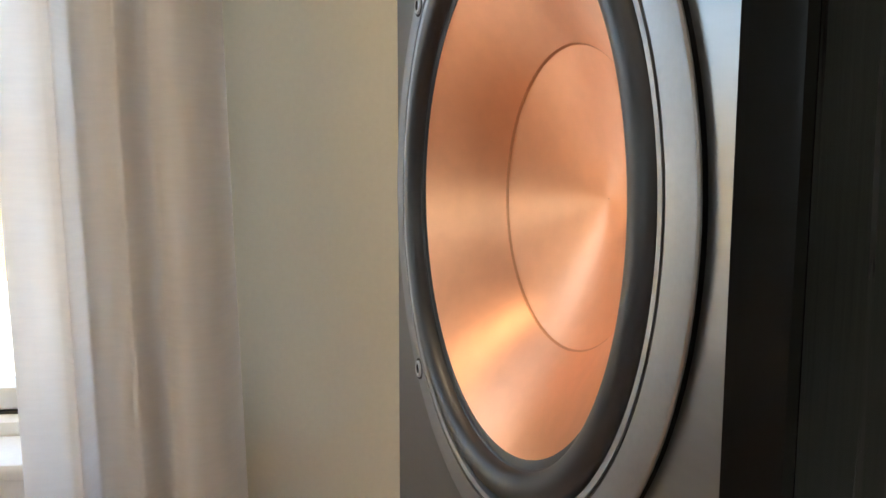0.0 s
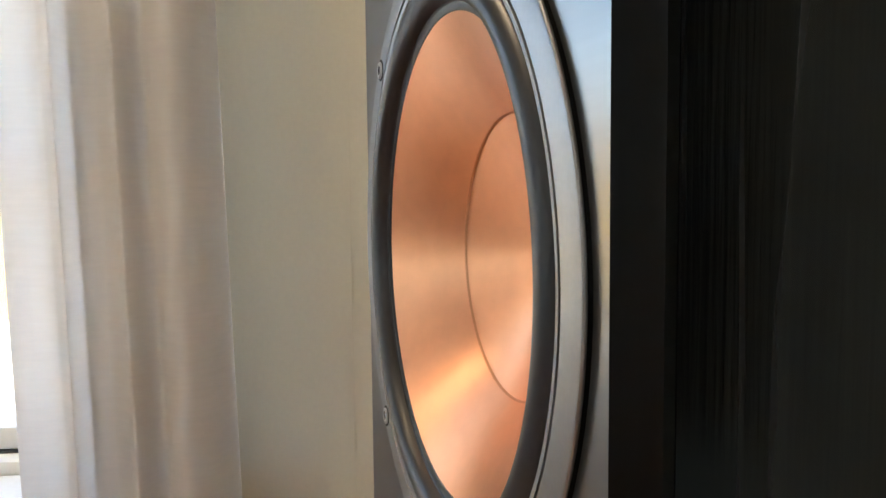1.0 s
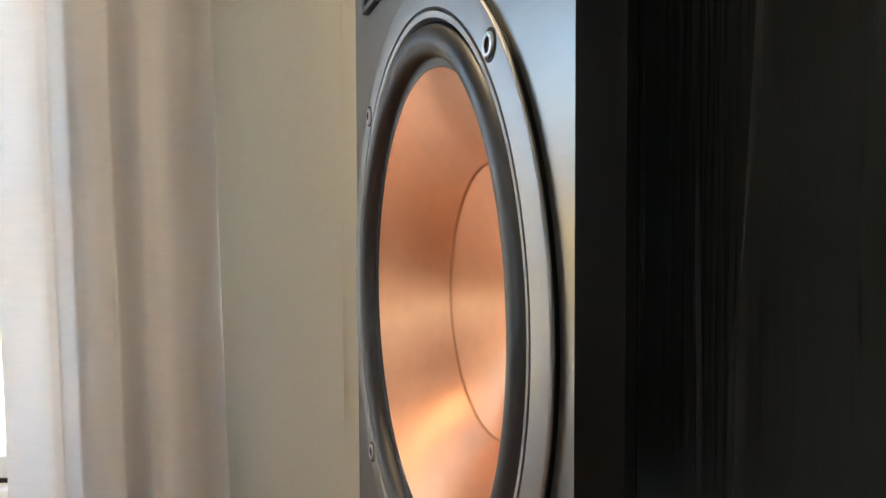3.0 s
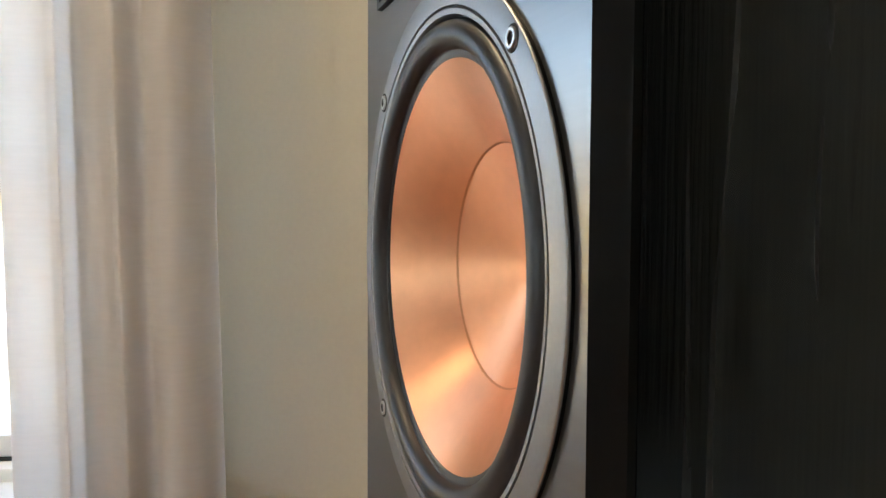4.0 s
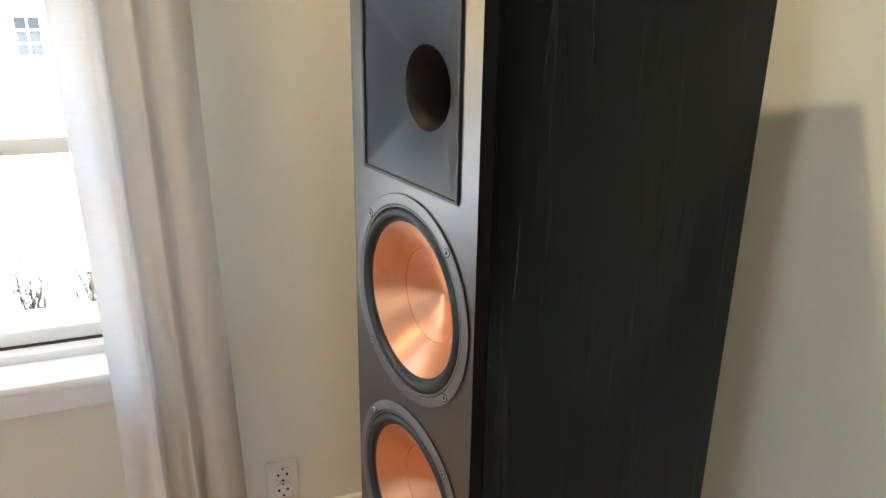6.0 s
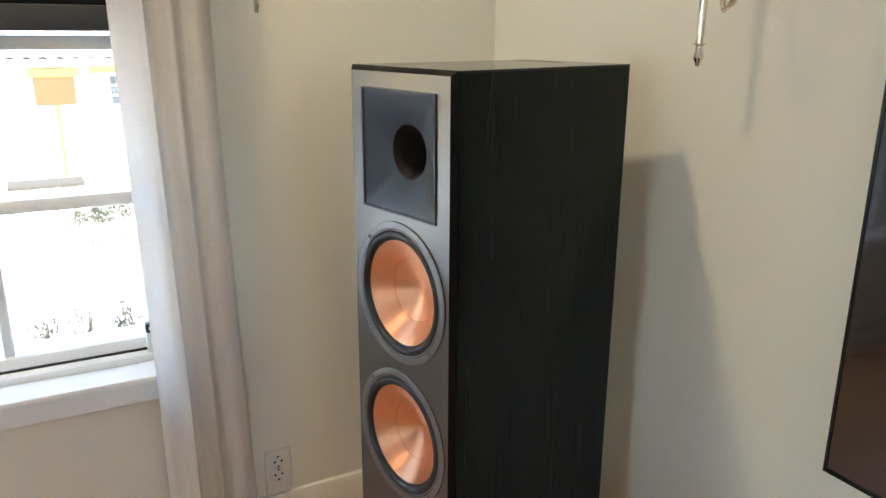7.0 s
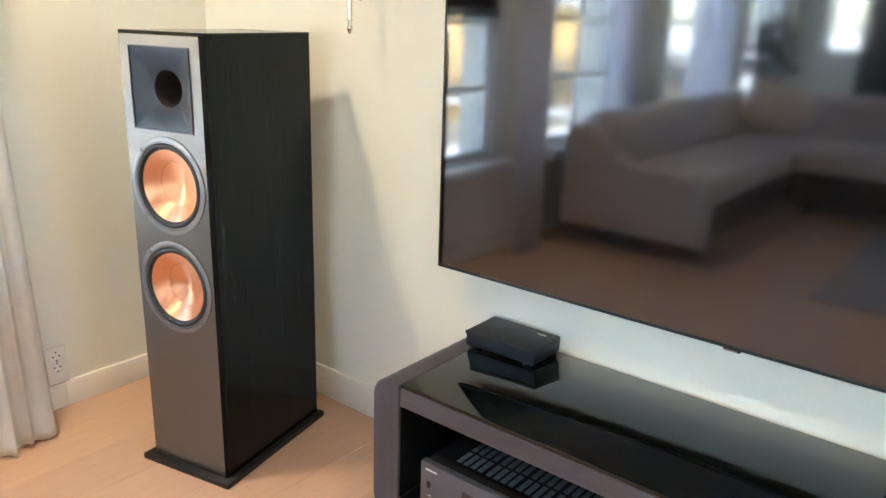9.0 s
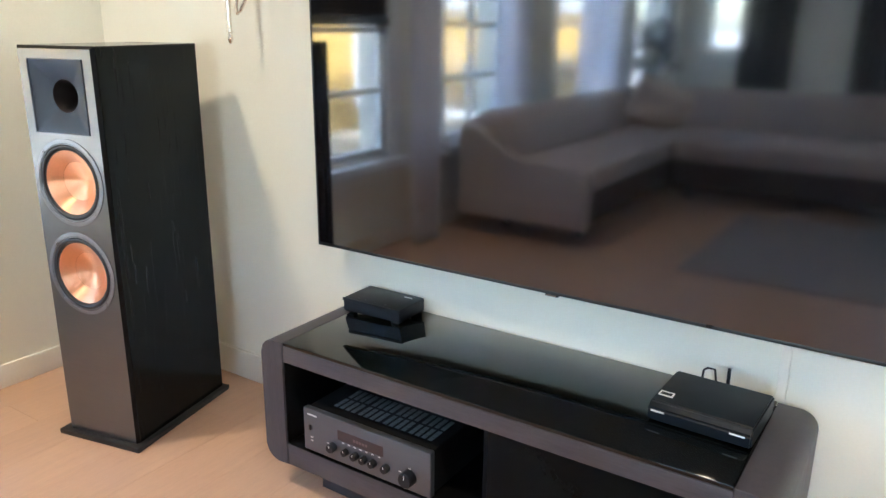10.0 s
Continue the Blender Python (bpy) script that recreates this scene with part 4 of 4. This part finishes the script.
ends = [[bm.verts.new((px, py, pz)) for px, pz in arm] for py in (-2.599, -2.455)]
bm.faces.new(ends[0])
bm.faces.new(ends[1])
for i in range(len(arm)):
    j = (i + 1) % len(arm)
    bm.faces.new((ends[0][i], ends[0][j], ends[1][j], ends[1][i]))
bmesh.ops.bevel(bm, geom=[e for e in bm.edges if abs(e.verts[0].co.y - e.verts[1].co.y) < 1e-4], offset=0.025, segments=3, affect="EDGES")
part("end_panel", bm, M_SOFA, sofa, smooth=50)
for lx, ly in ((0.36, -2.75), (0.90, -2.75), (1.1, -4.4), (3.42, -4.4), (0.36, -5.05), (3.42, -5.05)):
    part("leg", box(lx - 0.025, lx + 0.025, ly - 0.025, ly + 0.025, 0.0, 0.112, bevel=0.003), M_OAKDARK, sofa)
pil = box(-0.25, 0.25, -0.085, 0.085, -0.20, 0.20, bevel=0.08, segments=5)
for v in pil.verts:
    v.co.y *= 1.0 - 0.75 * max(abs(v.co.x) / 0.25, abs(v.co.z) / 0.20) ** 3
solid("scatter_cushion", pil, M_PILLOW, "plump beige scatter cushion leaning in the sofa corner", "cushion", m=pose(0.70, -4.72, 0.66, -18, 20, -22), smooth=60)

solid("rug", box(1.62, 3.9, -4.02, -2.42, 0.0005, 0.012, bevel=0.003), M_RUG, "flat grey woven rug before the sofa", "rug")


# ---- dark curtain ----
DARKCLOTH = fabric_material("dark_green_grey_cloth", (0.035, 0.04, 0.038), 0.0)


for x0, x1 in ((0.70, 1.25), (1.82, 2.42)):
    def drape(u, v):
        return (x0 + (x1 - x0) * u, ROOM_Y + 0.06 + 0.018 * math.sin(u * 30) + 0.004 * math.sin(5 * v + 9 * u), 0.02 + 2.28 * v)

    drp = solid("dark_curtain", sheet(drape, 60, 6), DARKCLOTH, "dark grey-green curtain hanging on the back wall", "curtain", group="back wall curtains")
    drp.modifiers.new("cloth", "SOLIDIFY").thickness = 0.002


# ---- potted plant ----
pot = thing("potted_plant", pose(0.33, -5.62, 0), "dark leafy potted plant on a tall stand", "plant")
part("stand", lathe([(0.0, 0.0), (0.16, 0.0), (0.15, 0.03), (0.05, 0.06), (0.05, 0.60), (0.15, 0.64), (0.15, 0.66), (0.0, 0.66)], 28, "Z"), M_OAKDARK, pot)
part("pot", lathe([(0.0, 0.661), (0.10, 0.661), (0.14, 0.86), (0.13, 0.86), (0.12, 0.83), (0.0, 0.83)], 28, "Z"), M_POT, pot)
bm = bmesh.new()
rnd = random.Random(4)
for i in range(210):
    a, el, r = rnd.uniform(0, 6.283), rnd.uniform(-0.1, 1.45), rnd.uniform(0.06, 0.19)
    base = Vector((math.cos(a) * math.cos(el) * r, math.sin(a) * math.cos(el) * r, 0.90 + math.sin(el) * r * 2.4))
    d = Vector((math.cos(a), math.sin(a), rnd.uniform(-0.5, 0.8))).normalized()
    s = d.cross(Vector((0, 0, 1))).normalized() * 0.035
    up = s.cross(d).normalized() * 0.012
    q = [bm.verts.new(base + o) for o in (Vector(), d * 0.05 + s + up, d * 0.13 - up, d * 0.05 - s + up)]
    bm.faces.new((q[0], q[1], q[2]))
    bm.faces.new((q[0], q[2], q[3]))
part("leaves", bm, M_LEAF, pot)
part("stems", tube([(0, 0, 0.82), (0.02, 0.01, 1.0), (0.0, 0.03, 1.25)], 0.012, 8), M_TWIG, pot)


# ---- outside ----
def lie(u, v):
    """The garden falls from the house to a lower street, then runs level to the horizon."""
    s = (u * 2 - 1)
    x = 500 * s * abs(s) ** 1.6
    w = (v * 2 - 1)
    y = 500 * w * abs(w) ** 1.6 - 2
    f = min(max((-x - 1.0) / 12.0, 0.0), 1.0)
    return (x, y, -0.55 - 2.5 * f * f * (3 - 2 * f))


solid("ground", sheet(lie, 120, 90), M_GRAVEL, "pale dry sunlit ground falling away from the house", kind="structure", smooth=60)


def hedge(name, x, ya, yb, z0, z1, seed, count, leaf=1.0, low=0.35):
    """Bare twigs and small leaves, packed in a band."""
    rnd = random.Random(seed)
    bm = bmesh.new()
    for i in range(count):
        p = Vector((x + rnd.gauss(0, 0.16), rnd.uniform(ya, yb), z0))
        h = (z1 - z0) * rnd.uniform(0.5 + low / 2, 1.0)
        q = p + Vector((rnd.gauss(0, 0.12), rnd.gauss(0, 0.12), h))
        s = Vector((0.004, 0.004, 0))
        w = Vector((0.004, -0.004, 0))
        a = [bm.verts.new(v) for v in (p - s, p + s, q)]
        b = [bm.verts.new(v) for v in (p - w, p + w, q)]
        bm.faces.new(a)
        bm.faces.new(b)
        for k in range(5):
            c = p.lerp(q, rnd.uniform(low, 1.0)) + Vector((rnd.gauss(0, 0.05), rnd.gauss(0, 0.05), rnd.gauss(0, 0.03)))
            d = Vector((rnd.gauss(0, 1), rnd.gauss(0, 1), rnd.gauss(0, 1))).normalized() * 0.022 * leaf
            e = d.orthogonal().normalized() * 0.012 * leaf
            bm.faces.new([bm.verts.new(v) for v in (c, c + d + e, c + d * 1.8, c + d - e)])
    solid(name, bm, M_HEDGELEAF, "thin sunlit garden hedge of twigs and olive leaves", "hedge", kind="stuff", smooth=0)


def shrub(x, y, z, height, spread, seed):
    """A small bare garden bush: forked twigs with a few dry leaves."""
    rnd = random.Random(seed)
    base = Vector((0, 0, 0))
    bush = thing("shrub", pose(x, y, z), "small bare twiggy bush on pale sunlit ground", "shrub", "bushes by the window")
    twigs, leaves = bmesh.new(), bmesh.new()
    for i in range(26):
        a = rnd.uniform(0, 6.283)
        tip = Vector((math.cos(a) * spread * rnd.uniform(0.2, 1), math.sin(a) * spread * rnd.uniform(0.2, 1), height * rnd.uniform(0.6, 1)))
        mid = base.lerp(tip, 0.5) + Vector((rnd.gauss(0, 0.02), rnd.gauss(0, 0.02), 0.02))
        tube([base + Vector((rnd.gauss(0, 0.015), rnd.gauss(0, 0.015), 0)), mid, tip], 0.0034, 4, bm=twigs)
        for k in range(5):
            c = mid.lerp(tip, rnd.uniform(0.2, 1.05))
            d = Vector((rnd.gauss(0, 1), rnd.gauss(0, 1), rnd.gauss(0, 1))).normalized() * 0.015
            e = d.orthogonal().normalized() * 0.009
            leaves.faces.new([leaves.verts.new(v) for v in (c, c + d + e, c + d * 2, c + d - e)])
    part("twigs", twigs, M_TWIG, bush)
    part("leaves", leaves, M_HEDGELEAF, bush, smooth=0)


for i, (sx, sy, sh) in enumerate(((-2.7, -1.22, 0.50), (-2.68, -1.01, 0.52), (-2.72, -0.79, 0.50), (-2.8, -0.50, 0.47), (-2.7, -1.50, 0.50), (-2.75, -1.85, 0.45))):
    shrub(sx, sy, -0.69, sh, 0.11, 20 + i)

bench = thing("garden_table", pose(-13.0, -0.95, -3.06), "brown wooden garden table on white crossed legs", "garden table")
part("tabletop", box(-0.35, 0.35, -0.75, 0.45, 1.72, 1.78), M_TWIG, bench)
for ly in (-0.45, 0.15):
    for s2 in (-1, 1):
        part("leg", tube([(-0.3 * s2, ly - 0.05 * s2, 0.0), (0.3 * s2, ly + 0.05 * s2, 1.72)], 0.035, 8), M_HOUSEW, bench)

hedge("hedge", -15.0, -0.75, 8.0, -3.05, -2.12, 5, 900, 2.4, 0.62)
hedge("hedge", -14.0, -42.0, -8.0, -3.1, 0.1, 7, 2600, 4.0)


def house(m, length, depth, wall_h, roof_h, openings, paint, label, porches=()):
    """A painted wooden house with a tiled pitched roof."""
    h = thing("house", m, label, "house")
    part("wall", box(0, depth, 0, length, 0, wall_h), paint, h, smooth=0)
    for q in porches:
        part("fascia", box(depth + 0.36, depth + 0.44, q + 1.09, q + 1.66, wall_h - 0.46, wall_h - 0.30), M_HOUSE, h, "deep yellow fascia board", smooth=0)
        porch = part("porch", box(depth + 0.10, depth + 0.5, q, q + 0.78, wall_h - 1.10, wall_h - 0.52), M_PORCH, h, "orange boarded porch", smooth=0)
        part("trim", box(depth + 0.05, depth + 0.52, q - 0.1, q + 0.88, wall_h - 0.515, wall_h - 0.35), M_HOUSE, porch, "yellow edge board", smooth=0)
        part("post", box(depth + 0.40, depth + 0.48, q + 0.36, q + 0.44, 0.0, wall_h - 1.105), M_HOUSE, porch, smooth=0)
    bm = bmesh.new()
    n = int(length / 0.3)
    for i in range(n):
        y0 = -0.3 + (length + 0.6) * i / n
        y1 = y0 + (length + 0.6) / n
        for side in (0, 1):
            xa, xb = (-0.5, depth / 2) if side == 0 else (depth + 0.5, depth / 2)
            za, zb = wall_h - 0.15, wall_h + roof_h
            ym = (y0 + y1) / 2
            r = [[bm.verts.new((x, y, z + dz)) for y, dz in ((y0, 0), (ym, 0.06), (y1, 0))] for x, z in ((xa, za), (xb, zb))]
            for k in range(2):
                bm.faces.new((r[0][k], r[0][k + 1], r[1][k + 1], r[1][k]))
    part("roof", bm, M_ROOF, h, smooth=0)
    part("eaves", box(-0.5, depth + 0.5, -0.3, length + 0.3, wall_h - 0.24, wall_h - 0.16), M_HOUSEW, h, smooth=0)
    for y, z, w, t in openings:
        fr = part("window", box(depth, depth + 0.05, y - w / 2 - 0.1, y + w / 2 + 0.1, z - 0.1, z + t + 0.1), M_HOUSEW, h, smooth=0)
        for a in range(2):
            for b in range(3):
                part("pane", box(depth + 0.051, depth + 0.07, y - w / 2 + a * w / 2 + 0.02, y - w / 2 + (a + 1) * w / 2 - 0.02, z + b * t / 3 + 0.02, z + (b + 1) * t / 3 - 0.02), M_DARKPANE, fr, smooth=0)


house(pose(-24, -7.5, -3.05), 22, 7, 3.88, 1.7, ((2.2, 2.6, 0.5, 0.8), (4.6, 2.6, 0.5, 0.8), (8.10, 2.70, 0.37, 0.66), (12.5, 2.6, 0.5, 0.8), (15, 2.6, 0.5, 0.8), (19, 2.6, 0.5, 0.8)), M_HOUSEW,
      "white wooden house with orange porch and tiled roof", (0.5, 6.42, 16.0))
house(pose(-27, -46, -3.05), 34, 9, 5.2, 2.6, ((2.5, 1.0, 1.1, 1.3), (6, 1.0, 1.1, 1.3), (10, 1.0, 1.1, 1.3), (14, 1.0, 1.1, 1.3)), M_HOUSEPALE, "pale yellow wooden house with grey tiled roof")


# ---- laminate boards ----
def boards():
    """Floor boards in staggered rows: those in view single, those far off joined."""
    width, length, gap = 0.192, 1.28, 0.0002
    data = {}
    rest = bmesh.new()
    rnd = random.Random(9)
    floor = tagged(new("floor"), "pale oak laminate floor boards", kind="structure")
    x = -0.04
    while x < ROOM_X:
        x1 = min(x + width, ROOM_X)
        y = -rnd.uniform(0.2, 1.0) * length
        top = 0.0
        while top > ROOM_Y:
            low = max(y, ROOM_Y)
            if x < 2.9 and top > -2.4:
                key = (round(x1 - x, 4), round(top - low, 3))
                if key not in data:
                    data[key] = finish("board", box(gap, key[0] - gap, -key[1] + gap, -gap, -0.008, 0.0, bevel=0.0004, segments=1), M_FLOOR, 0)
                ob = new("board", data[key])
                ob.location = (x, top, 0)
                ob.parent = floor
            else:
                box(x + gap, x1 - gap, low + gap, top - gap, -0.008, 0.0, bm=rest)
            top, y = low, low - length
        x = x1
    far = part("far_boards", rest, M_FLOOR, floor, smooth=0)
    tagged(far, kind="stuff")


boards()
